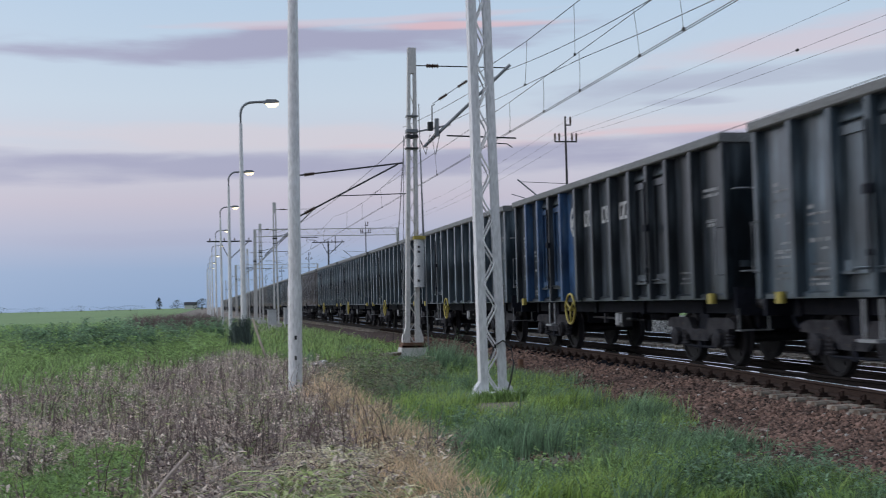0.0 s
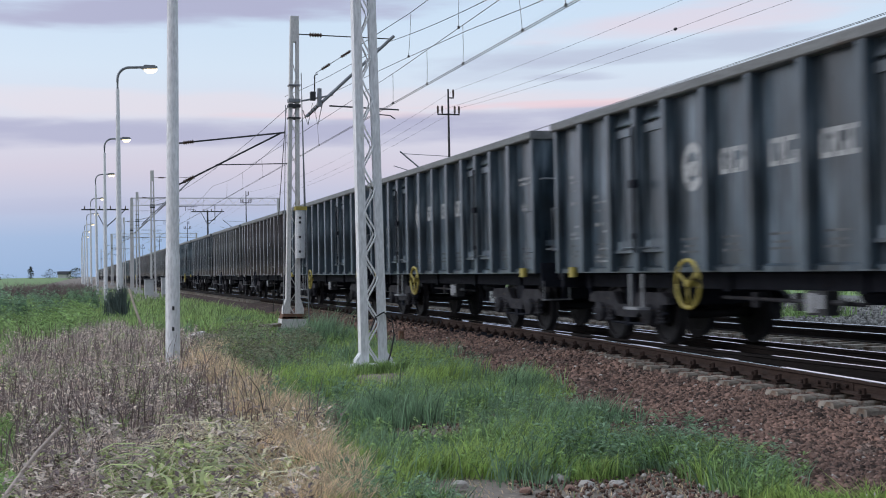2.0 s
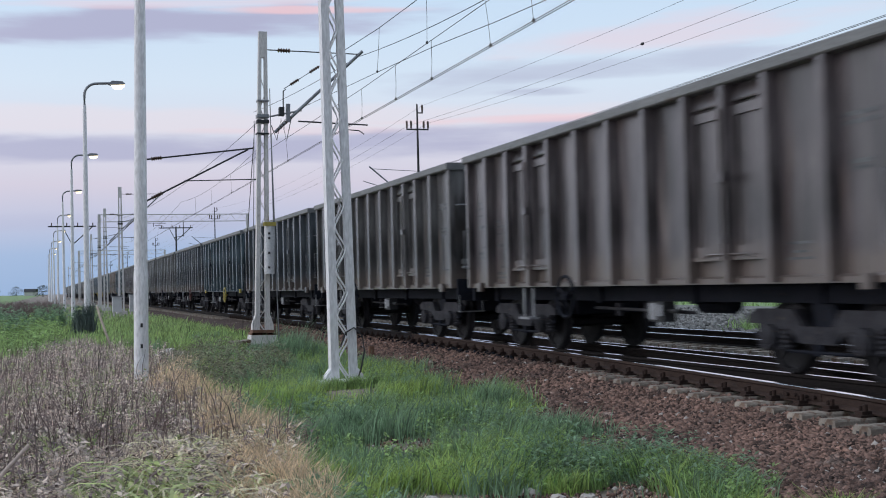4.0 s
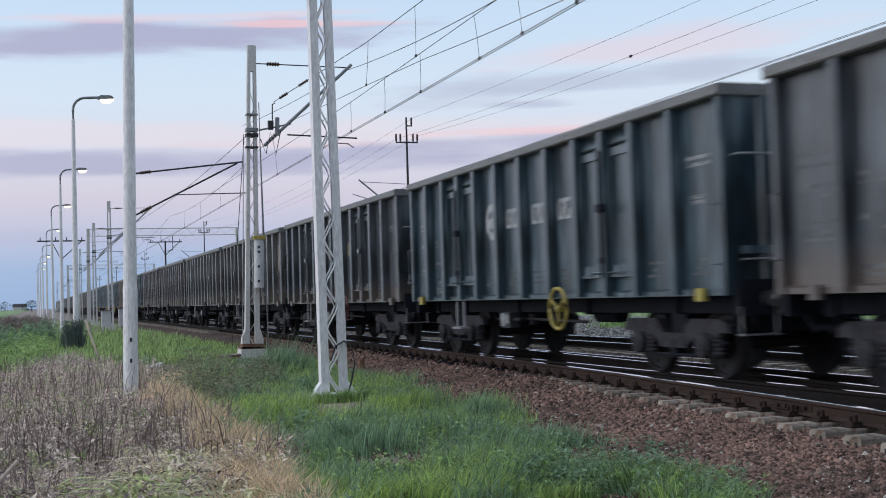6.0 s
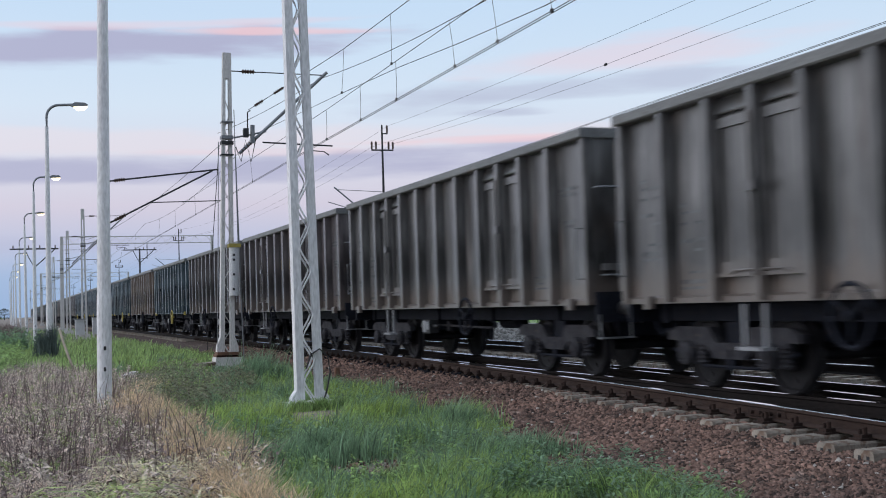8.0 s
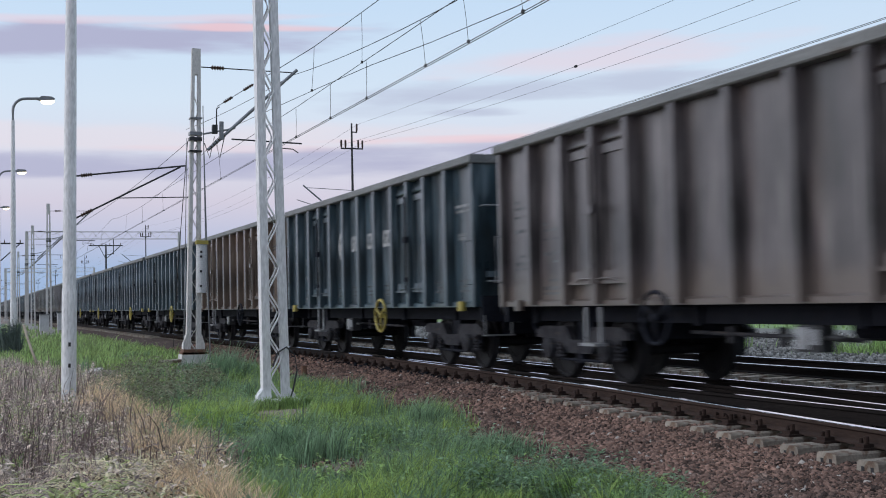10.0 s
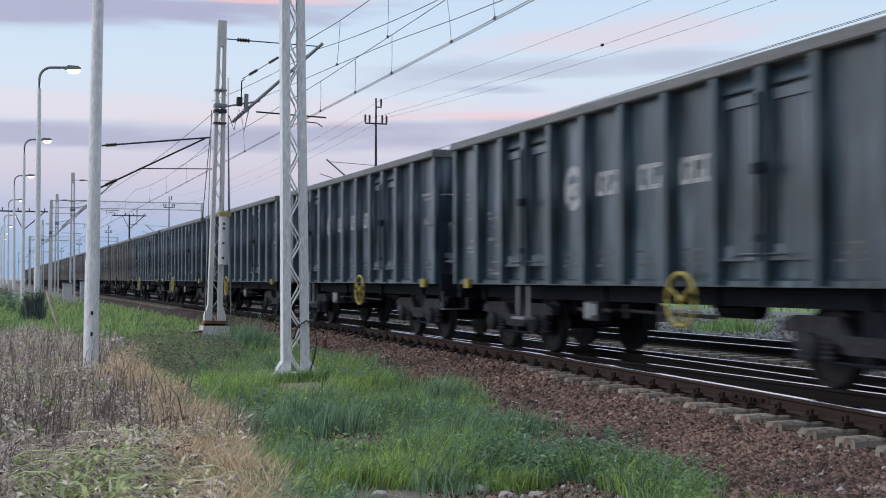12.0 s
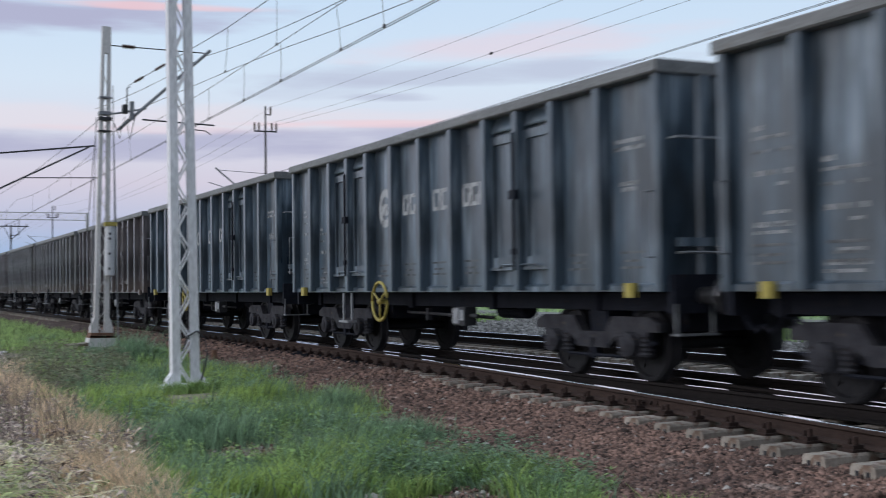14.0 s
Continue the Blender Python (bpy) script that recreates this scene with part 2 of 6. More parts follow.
def paint(name, a, b, dirt, scuff, splash=None, coat=1.0):
    """Old gloss paint: grimy, with pale upright scuffs and run marks."""
    m = material(name, a, b, 0.25, 0.0, 0.9, 24, 0.10, (1, 1, 0.28), dirt, spot_level=0.57, random_tint=0.12, gloss=0.15)
    nt = m.node_tree
    N, L = nt.nodes.new, nt.links.new
    p = nt.nodes["Principled BSDF"]
    p.inputs["Coat Weight"].default_value, p.inputs["Coat Roughness"].default_value = coat, 0.22
    p.inputs["Coat IOR"].default_value = 1.58
    mp, nz, rg, mx = N("ShaderNodeMapping"), N("ShaderNodeTexNoise"), N("ShaderNodeMapRange"), N("ShaderNodeMix")
    mp.inputs["Scale"].default_value = (5, 5, 0.55)
    L(N("ShaderNodeTexCoord").outputs["Object"], mp.inputs[0])
    nz.inputs["Scale"].default_value, nz.inputs["Detail"].default_value = 1.3, 7
    L(mp.outputs[0], nz.inputs["Vector"])
    rg.inputs[1].default_value, rg.inputs[2].default_value, rg.inputs[4].default_value = 0.50, 0.70, 0.95
    L(nz.outputs[0], rg.inputs[0])
    mx.data_type = "RGBA"
    L(rg.outputs[0], mx.inputs[0])
    L(p.inputs["Base Color"].links[0].from_socket, mx.inputs[6])
    mx.inputs[7].default_value = (*scuff, 1)
    L(mx.outputs[2], p.inputs["Base Color"])
    # broad blotches of grime and fading, drawn out downwards
    mp3, nz3, rg3, mul = N("ShaderNodeMapping"), N("ShaderNodeTexNoise"), N("ShaderNodeMapRange"), N("ShaderNodeMix")
    mp3.inputs["Scale"].default_value = (1.6, 1.6, 0.7)
    L(N("ShaderNodeTexCoord").outputs["Object"], mp3.inputs[0])
    nz3.inputs["Scale"].default_value, nz3.inputs["Detail"].default_value = 1.0, 5
    L(mp3.outputs[0], nz3.inputs["Vector"])
    rg3.inputs[1].default_value, rg3.inputs[2].default_value = 0.36, 0.64
    rg3.inputs[3].default_value, rg3.inputs[4].default_value = 0.5, 1.6
    L(nz3.outputs[0], rg3.inputs[0])
    mul.data_type, mul.blend_type = "RGBA", "MULTIPLY"
    mul.inputs[0].default_value = 1.0
    L(mx.outputs[2], mul.inputs[6])
    L(rg3.outputs[0], mul.inputs[7])
    L(mul.outputs[2], p.inputs["Base Color"])
    mx = mul
    if splash:
        # tan mud thrown up along the foot of the side
        z, edge, sm, nz2 = N("ShaderNodeSeparateXYZ"), N("ShaderNodeMath"), N("ShaderNodeMapRange"), N("ShaderNodeTexNoise")
        tc2 = N("ShaderNodeTexCoord").outputs["Object"]
        L(tc2, z.inputs[0])
        L(tc2, nz2.inputs["Vector"])
        nz2.inputs["Scale"].default_value, nz2.inputs["Detail"].default_value = 2.2, 5
        edge.operation = "MULTIPLY_ADD"
        L(nz2.outputs[0], edge.inputs[0])
        edge.inputs[1].default_value = -0.7
        L(z.outputs[2], edge.inputs[2])
        sm.inputs[1].default_value, sm.inputs[2].default_value = 1.28, 0.98
        sm.inputs[3].default_value, sm.inputs[4].default_value = 0.0, 0.75
        L(edge.outputs[0], sm.inputs[0])
        mud = N("ShaderNodeMix")
        mud.data_type = "RGBA"
        L(sm.outputs[0], mud.inputs[0])
        L(mx.outputs[2], mud.inputs[6])
        mud.inputs[7].default_value = (*splash, 1)
        L(mud.outputs[2], p.inputs["Base Color"])
    rough = N("ShaderNodeMapRange")
    rough.inputs[3].default_value, rough.inputs[4].default_value = 0.18, 0.5
    L(nz.outputs[0], rough.inputs[0])
    L(rough.outputs[0], p.inputs["Coat Roughness"])
    return m


PAINT = {
    "slate": paint("slate_green_paint", (0.036, 0.057, 0.077), (0.020, 0.034, 0.048), (0.034, 0.043, 0.052), (0.135, 0.172, 0.205)),
    "black": paint("sooty_slate_paint", (0.017, 0.024, 0.032), (0.011, 0.016, 0.022), (0.020, 0.022, 0.026), (0.060, 0.072, 0.084), None, 0.6),
    "teal": paint("blue_green_paint", (0.029, 0.055, 0.073), (0.018, 0.037, 0.051), (0.030, 0.045, 0.055), (0.126, 0.164, 0.192)),
    "grey": paint("dull_grey_paint", (0.046, 0.058, 0.071), (0.033, 0.042, 0.053), (0.046, 0.044, 0.045), (0.095, 0.108, 0.122), (0.12, 0.092, 0.078)),
    "brown": paint("dusty_brown_paint", (0.086, 0.072, 0.076), (0.062, 0.053, 0.057), (0.095, 0.072, 0.066), (0.15, 0.135, 0.135), (0.14, 0.11, 0.095)),
    "tan": paint("rusty_tan_paint", (0.135, 0.094, 0.072), (0.100, 0.070, 0.055), (0.125, 0.070, 0.046), (0.18, 0.145, 0.12)),
    "umber": paint("grey_umber_paint", (0.092, 0.090, 0.090), (0.066, 0.065, 0.066), (0.085, 0.068, 0.060), (0.155, 0.152, 0.152), (0.155, 0.125, 0.108)),
    "steel": paint("slate_blue_paint", (0.052, 0.079, 0.106), (0.030, 0.048, 0.069), (0.047, 0.060, 0.074), (0.168, 0.208, 0.246)),
    "blue": paint("faded_blue_paint", (0.026, 0.068, 0.155), (0.021, 0.052, 0.12), (0.035, 0.045, 0.06), (0.07, 0.11, 0.165), None, 0.4),
}
RUST = material("brown_rust", (0.24, 0.13, 0.085), (0.15, 0.085, 0.06), 0.9, 0.1, 5, 40, 0.4)
COPING = material("worn_top_rail", (0.20, 0.205, 0.205), (0.15, 0.153, 0.155), 0.5, 0.1, 2, 30, 0.1, (1, 0.3, 1), (0.13, 0.10, 0.08))
COAL = material("coal_load", (0.02, 0.02, 0.021), (0.03, 0.03, 0.03), 0.7, 0, 3, 20, 1.0)


# ---- mesh building ----
class Geo:
    """Vertices and faces gathered for one mesh."""

    def __init__(self):
        self.v, self.f = [], []

    def add(self, vs, fs):
        n = len(self.v)
        self.v += [tuple(p) for p in vs]
        self.f += [tuple(n + i for i in q) for q in fs]
        return self

    def box(self, x0, x1, y0, y1, z0, z1, c=0.0):
        """A block; c: chamfer of its upright edges."""
        if not c:
            vs = [(x, y, z) for z in (z0, z1) for x, y in ((x0, y0), (x1, y0), (x1, y1), (x0, y1))]
            return self.add(vs, [(3, 2, 1, 0), (4, 5, 6, 7), (0, 1, 5, 4), (1, 2, 6, 5), (2, 3, 7, 6), (3, 0, 4, 7)])
        ring = [(x0 + c, y0), (x1 - c, y0), (x1, y0 + c), (x1, y1 - c), (x1 - c, y1), (x0 + c, y1), (x0, y1 - c), (x0, y0 + c)]
        return self.prism([(x, y) for x, y in ring], "z", z0, z1)

    def prism(self, ring, axis, a, b):
        """A closed outline swept along an axis."""
        def put(p, t):
            return {"x": (t, p[0], p[1]), "y": (p[0], t, p[1]), "z": (p[0], p[1], t)}[axis]
        n = len(ring)
        vs = [put(p, a) for p in ring] + [put(p, b) for p in ring]
        return self.add(vs, [tuple(range(n - 1, -1, -1)), tuple(range(n, 2 * n))] + [(i, (i + 1) % n, n + (i + 1) % n, n + i) for i in range(n)])

    def tube(self, p, q, r, r2=None, n=8, caps=True):
        p, q = Vector(p), Vector(q)
        r2 = r if r2 is None else r2
        m = (q - p).to_track_quat("Z", "Y").to_matrix()
        vs = []
        for c, rad in ((p, r), (q, r2)):
            vs += [c + m @ Vector((rad * math.cos(2 * math.pi * i / n), rad * math.sin(2 * math.pi * i / n), 0)) for i in range(n)]
        fs = [(i, (i + 1) % n, n + (i + 1) % n, n + i) for i in range(n)]
        if caps:
            fs += [tuple(range(n - 1, -1, -1)), tuple(range(n, 2 * n))]
        return self.add(vs, fs)

    def path(self, pts, r, n=6):
        """A bent bar or wire through points."""
        pts = [Vector(p) for p in pts]
        rings = []
        for i, p in enumerate(pts):
            d = (pts[min(i + 1, len(pts) - 1)] - pts[max(i - 1, 0)]).normalized()
            m = d.to_track_quat("Z", "Y").to_matrix()
            rings += [p + m @ Vector((r * math.cos(2 * math.pi * k / n), r * math.sin(2 * math.pi * k / n), 0)) for k in range(n)]
        fs = []
        for i in range(len(pts) - 1):
            fs += [(i * n + k, i * n + (k + 1) % n, (i + 1) * n + (k + 1) % n, (i + 1) * n + k) for k in range(n)]
        fs += [tuple(range(n - 1, -1, -1)), tuple(range((len(pts) - 1) * n, len(pts) * n))]
        return self.add(rings, fs)

    def lathe(self, prof, centre=(0, 0, 0), axis="x", n=16):
        """Profile of (radius, along) turned about an axis."""
        vs, fs = [], []
        for r, a in prof:
            for i in range(n):
                u, w = r * math.cos(2 * math.pi * i / n), r * math.sin(2 * math.pi * i / n)
                p = {"x": (a, u, w), "y": (u, a, w), "z": (u, w, a)}[axis]
                vs.append(tuple(p[k] + centre[k] for k in range(3)))
        for j in range(len(prof) - 1):
            fs += [(j * n + i, j * n + (i + 1) % n, (j + 1) * n + (i + 1) % n, (j + 1) * n + i) for i in range(n)]
        fs += [tuple(range(n)), tuple(range((len(prof) - 1) * n, len(prof) * n))]
        return self.add(vs, fs)

    def mesh(self, name, mat, smooth=False):
        me = bpy.data.meshes.new(name)
        me.from_pydata(self.v, [], self.f)
        bm = bmesh.new()
        bm.from_mesh(me)
        bmesh.ops.recalc_face_normals(bm, faces=bm.faces)
        bm.to_mesh(me)
        bm.free()
        me.materials.append(mat)
        if smooth:
            for p in me.polygons:
                p.use_smooth = True
        return me


def part(name, geo, mat, parent, label="", smooth=False, at=None):
    ob = new(name, geo if isinstance(geo, bpy.types.Mesh) else geo.mesh(name, mat, smooth))
    ob.parent = parent
    if at:
        ob.location = at
    return tagged(ob, label) if label else ob


def thing(name, label, category, at=(0, 0, 0), group="", kind=""):
    ob = new(name)
    ob.empty_display_size = 0.2
    ob.location = at
    return tagged(ob, label, category, group, kind)


def solid(name, geo, mat, label, category, group="", kind="", smooth=False):
    return tagged(new(name, geo.mesh(name, mat, smooth)), label, category, group, kind)


def big_mesh(name, verts, loops, sizes, mat):
    """A large mesh straight from arrays."""
    me = bpy.data.meshes.new(name)
    me.vertices.add(len(verts))
    me.vertices.foreach_set("co", np.asarray(verts, dtype=np.float32).ravel())
    me.loops.add(len(loops))
    me.loops.foreach_set("vertex_index", np.asarray(loops, dtype=np.int32))
    sizes = np.asarray(sizes, dtype=np.int32)
    me.polygons.add(len(sizes))
    me.polygons.foreach_set("loop_start", np.concatenate([[0], np.cumsum(sizes)[:-1]]).astype(np.int32))
    me.update(calc_edges=True)
    me.materials.append(mat)
    return new(name, me)


# ---- plan ----
RAIL_Z = 0.40                    # top of the rails
RAIL_A, RAIL_B = 8.66, 10.16     # rails of the track the train runs on
TRACK = 9.41
FAR_TRACK = 13.6
SWITCH_Y = 31.0                  # where the branch leaves the track
SLANT = -0.005                   # sideways run of the line for each metre along it


def lean(y):
    """Sideways place of the line at y."""
    return SLANT * (y - 14.0)


def branch(y):
    """Sideways offset of the branch rails, towards the camera."""
    return min(0.00235 * max(0.0, SWITCH_Y - y) ** 2, 3.6)


def ground_z(x, y):
    return 0.05 * noise.noise((x * 0.35, y * 0.35, 0)) + 0.025 * noise.noise((x * 1.3, y * 1.3, 4))


# ---- ground ----
def grid_sheet(name, xs, ys, zf, mat, label, category):
    verts = [(x, y, zf(x, y)) for y in ys for x in xs]
    n = len(xs)
    fs = [(j * n + i, j * n + i + 1, (j + 1) * n + i + 1, (j + 1) * n + i) for j in range(len(ys) - 1) for i in range(n - 1)]
    g = Geo()
    g.v, g.f = verts, fs
    return solid(name, g, mat, label, category, kind="structure", smooth=True)


def field_z(x, y):
    near = max(0.0, 1 - max(abs(x), abs(y - 20) * 0.5) / 40)
    return ground_z(x, y) * near - 0.02


xs = [-3000, -1200, -500, -220, -120, -70, -45] + [-30 + 1.0 * i for i in range(64)] + [40, 60, 100, 220, 500, 1200, 3000]
ys = [-3000, -800, -200, -60, -25] + [-10 + 1.2 * i for i in range(70)] + [80, 100, 140, 200, 320, 520, 900, 1600, 3000]
grid_sheet("ground", xs, ys, field_z, SOIL, "flat earthy ground with patchy low growth", "ground")


def ballast_section():
    g = Geo()
    def foot(y):
        return float(np.interp(y, (-320, -8, 9, 11.4, 15.6, 18.8, 23.8, 33.8, 60, 700), (3.4, 3.4, 4.8, 5.2, 5.85, 6.1, 6.3, 6.6, 6.6, 6.6))) + 0.18 * noise.noise((y * 0.6, 2, 0))
    def heap(y):
        return 0.055 * min(max((y - 8.5) / 3.5, 0), 1)
    ys2 = [-330, -200, -100, -60, -40, -30] + [-20 + 0.5 * i for i in range(160)] + [60 + 6 * i for i in range(60)] + [450, 700]
    prof = []
    for y in ys2:
        b = branch(y)
        e = RAIL_A - 0.75 - b
        prof.append([(foot(y) - 0.3, -0.12), (foot(y), 0.0), (e - 0.55, 0.045), (e - 0.05, 0.075 + heap(y)), (e + 0.35, 0.11 + heap(y)), (RAIL_B + 0.9, 0.12), (RAIL_B + 1.3, 0.05)])
    n = len(prof[0])
    for y, row in zip(ys2, prof):
        for x, z in row:
            jit = 0.02 * noise.noise((x * 2.2, y * 2.2, 7)) + 0.035 * noise.noise((x * 0.8, y * 0.8, 3))
            g.v.append((x, y, z + jit))
    g.f = [(j * n + i, j * n + i + 1, (j + 1) * n + i + 1, (j + 1) * n + i) for j in range(len(ys2) - 1) for i in range(n - 1)]
    return solid("ballast_bed", g, BALLAST, "reddish-brown crushed stone railway embankment", "ballast", kind="structure", smooth=True)


ballast_section()
# near-black sheet between the rails, painting in the shade under the wagons
darkened = Geo()
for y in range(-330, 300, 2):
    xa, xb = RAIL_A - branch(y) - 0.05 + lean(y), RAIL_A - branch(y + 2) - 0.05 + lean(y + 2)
    darkened.add([(xa, y, 0.165), (RAIL_B + 0.85 + lean(y), y, 0.165), (RAIL_B + 0.85 + lean(y + 2), y + 2, 0.165), (xb, y + 2, 0.165)], [(0, 1, 2, 3)])
solid("track_bed", darkened, TRACK_GRIT, "gravel between the rails, coloured near-black for the train's shade", "ballast", kind="structure")
far_bed = Geo()
far_bed.prism([(RAIL_B + 1.0, -0.2), (RAIL_B + 1.25, RAIL_Z - 0.30), (FAR_TRACK + 1.7, RAIL_Z - 0.27), (FAR_TRACK + 3.2, 0.10), (34, 0.09), (35, -0.2)], "y", -330, 700)
solid("far_ballast_bed", far_bed, GREY_GRAVEL, "pale grey gravel bed of the second track", "ballast", kind="structure")
fields = Geo()
fields.add([(-2600, 62, 0.05), (-7, 62, 0.05), (-16, 2900, 0.05), (-2600, 2900, 0.05)], [(0, 1, 2, 3)])
solid("green_field", fields, FIELD, "wide green young crop field beside the line", "field", kind="structure")
fields = Geo()
fields.add([(34.5, -60, 0.05), (2600, -60, 0.05), (2600, 2900, 0.05), (38, 2900, 0.05)], [(0, 1, 2, 3)])
solid("far_green_field", fields, FIELD, "wide green field beyond the railway", "field", kind="structure")


# ---- track ----
def rail_ring(x):
    h = RAIL_Z
    half = [(0.036, 0), (0.036, -0.035), (0.012, -0.052), (0.009, -0.125), (0.07, -0.148), (0.07, -0.16)]
    return [(x + dx, h + dz) for dx, dz in half] + [(x - dx, h + dz) for dx, dz in reversed(half)]


def rail(xf, y0, y1, step, label, web=DARK_RAIL):
    t = thing("rail", label, "rail", kind="structure")
    body, head = Geo(), Geo()
    n_y = int((y1 - y0) / step)
    pts = [y0 + (y1 - y0) * i / n_y for i in range(n_y + 1)]
    k = len(rail_ring(0))
    for y in pts:
        body.v += [(x, y, z) for x, z in rail_ring(xf(y))]
        head.v += [(xf(y) - 0.031, y, RAIL_Z + 0.0025), (xf(y) + 0.033, y, RAIL_Z + 0.0025), (xf(y) + 0.0365, y, RAIL_Z - 0.006), (xf(y) - 0.0365, y, RAIL_Z - 0.004)]
    for j in range(n_y):
        body.f += [(j * k + i, j * k + (i + 1) % k, (j + 1) * k + (i + 1) % k, (j + 1) * k + i) for i in range(k)]
        head.f += [(j * 4 + i, j * 4 + (i + 1) % 4, (j + 1) * 4 + (i + 1) % 4, (j + 1) * 4 + i) for i in range(4)]
    part("rail_body", body, web, t, "rusty brown rail web and foot")
    part("running_surface", head, SHINY_RAIL, t, "bright worn running surface")
    return t


rail(lambda y: RAIL_A + lean(y), -330, 600, 10, "steel rail with bright worn head, under the train")
rail(lambda y: RAIL_B + lean(y), -330, 600, 10, "steel rail with bright worn head, under the train")
rail(lambda y: RAIL_A - branch(y) - 0.075 + lean(y), -330, SWITCH_Y - 2, 0.8, "rusty outer rail of the branch curve", RUST_RAIL)
rail(lambda y: RAIL_B - branch(y) - 0.075 + lean(y), -330, SWITCH_Y - 2, 0.8, "rusty inner rail of the branch curve")
rail(lambda y: FAR_TRACK - 0.75 + lean(y), -330, 600, 10, "steel rail of the second track")
rail(lambda y: FAR_TRACK + 0.75 + lean(y), -330, 600, 10, "steel rail of the second track")


# ---- wagons ----
RIBS = (-5.3, -4.2, -2.29, -1.16, 0.0, 1.16, 2.29, 4.2, 5.3)
DOOR_Y, BOGIE_Y = 3.245, 4.5
HALF_L, HALF_W = 6.52, 1.47
SILL, TOP = 1.11, 3.74


def wagon_meshes():
    """Meshes shared by all wagons, in their own space: rail top at z 0, the middle of the track at x 0."""
    M = {}
    w = HALF_W - 0.17
    g = Geo()
    for s in (-1, 1):
        g.box(min(s * w, s * (w - 0.05)), max(s * w, s * (w - 0.05)), -HALF_L, HALF_L, SILL + 0.03, TOP - 0.05)
        g.box(-w + 0.05, w - 0.05, min(s * HALF_L, s * (HALF_L - 0.06)), max(s * HALF_L, s * (HALF_L - 0.06)), SILL + 0.1, TOP - 0.05)
    M["body"] = g
    g = Geo()
    for s in (-1, 1):
        g.prism([(s * (w - 0.02), SILL), (s * (w + 0.07), SILL), (s * (w + 0.07), SILL + 0.07), (s * (w + 0.02), SILL + 0.10), (s * (w - 0.02), SILL + 0.10)], "y", -HALF_L - 0.01, HALF_L + 0.01)
    M["sill"] = g
    g = Geo()
    for s in (-1, 1):
        g.prism([(s * (w - 0.1), TOP - 0.15), (s * (w + 0.16), TOP - 0.15), (s * (w + 0.18), TOP - 0.13), (s * (w + 0.18), TOP - 0.02), (s * (w + 0.15), TOP), (s * (w - 0.1), TOP)], "y", -HALF_L - 0.05, HALF_L + 0.05)
    M["top_rail"] = g
    g = Geo()
    g.box(-w + 0.1, w - 0.1, -0.06, 0.06, TOP - 0.15, TOP - 0.002)
    M["end_rail"] = g
    # upright stiffener, hat shaped: sloping flanks, flat outer face
    g = Geo()
    g.prism([(0.0, -0.09), (-0.165, -0.07), (-0.18, -0.055), (-0.18, 0.055), (-0.165, 0.07), (0.0, 0.09)], "z", SILL + 0.02, TOP - 0.16)
    M["rib"] = g
    g = Geo()
    g.prism([(0.03, -0.05), (-0.11, -0.05), (-0.13, -0.03), (-0.13, 0.05), (0.03, 0.05)], "z", SILL, TOP - 0.15)
    M["corner_post"] = g
    g = Geo()
    g.prism([(-0.10, 0.0), (-0.06, -0.05), (0.06, -0.05), (0.10, 0.0)], "z", SILL + 0.05, TOP - 0.15)
    M["end_rib"] = g
    g = Geo()
    g.box(-w + 0.12, w - 0.12, -0.06, 0.0, 1.62, 1.72)
    M["end_beam"] = g
    # door leaf: flat panel, and a pressed frame round it
    y0, y1, z0, z1 = -0.40, 0.40, SILL + 0.34, TOP - 0.42
    g = Geo()
    g.box(-0.03, 0.0, y0, y1, z0, z1)
    M["door"] = g
    g = Geo()
    outer = [(y0, z0), (y1, z0), (y1, z1), (y0, z1)]
    inner = [(y0 + 0.09, z0 + 0.14), (y1 - 0.09, z0 + 0.14), (y1 - 0.09, z1 - 0.12), (y0 + 0.09, z1 - 0.12)]
    g.add([(x, a, b) for x, ring in ((-0.031, outer), (-0.07, outer), (-0.07, inner), (-0.031, inner)) for a, b in ring],
          [(4 * k + i, 4 * k + (i + 1) % 4, (4 * k + 4 + (i + 1) % 4) % 16, (4 * k + 4 + i) % 16) for k in range(4) for i in range(4)])
    M["door_frame"] = g
    g = Geo()
    g.prism([(0.0, TOP - 0.37), (-0.075, TOP - 0.37), (-0.08, TOP - 0.35), (-0.01, TOP - 0.18), (0.0, TOP - 0.18)], "y", -0.36, 0.36)
    M["lintel"] = g
    g = Geo()
    g.tube((-0.19, 0, SILL + 0.3), (-0.19, 0, TOP - 0.45), 0.018).box(-0.215, -0.15, -0.09, 0.09, 2.38, 2.5).box(-0.21, -0.15, -0.05, 0.05, 1.62, 1.7)
    M["lock_bar"] = g
    g = Geo()
    g.box(-0.11, 0.0, -0.9, 0.9, SILL + 0.30, SILL + 0.345).path([(-0.10, -0.6, SILL + 0.33), (-0.13, -0.45, SILL + 0.37), (-0.13, 0.45, SILL + 0.375), (-0.10, 0.6, SILL + 0.33)], 0.016)
    M["door_bar"] = g
    # underframe
    g = Geo()
    g.box(-1.15, 1.15, -HALF_L + 0.05, HALF_L - 0.05, SILL - 0.01, SILL + 0.11)
    for x in (-0.85, -0.35, 0.35, 0.85):
        g.box(x - 0.05, x + 0.05, -HALF_L + 0.1, HALF_L - 0.1, SILL - 0.24, SILL - 0.019)
    for y in (-6.2, -4.4, -1.5, 1.5, 4.4, 6.2):
        g.box(-0.95, 0.95, y - 0.08, y + 0.08, SILL - 0.27, SILL - 0.005)
    M["underframe"] = g
    g = Geo()
    g.box(-1.3, 1.3, -0.05, 0.05, 0.86, 1.30)
    M["headstock"] = g
    g = Geo()
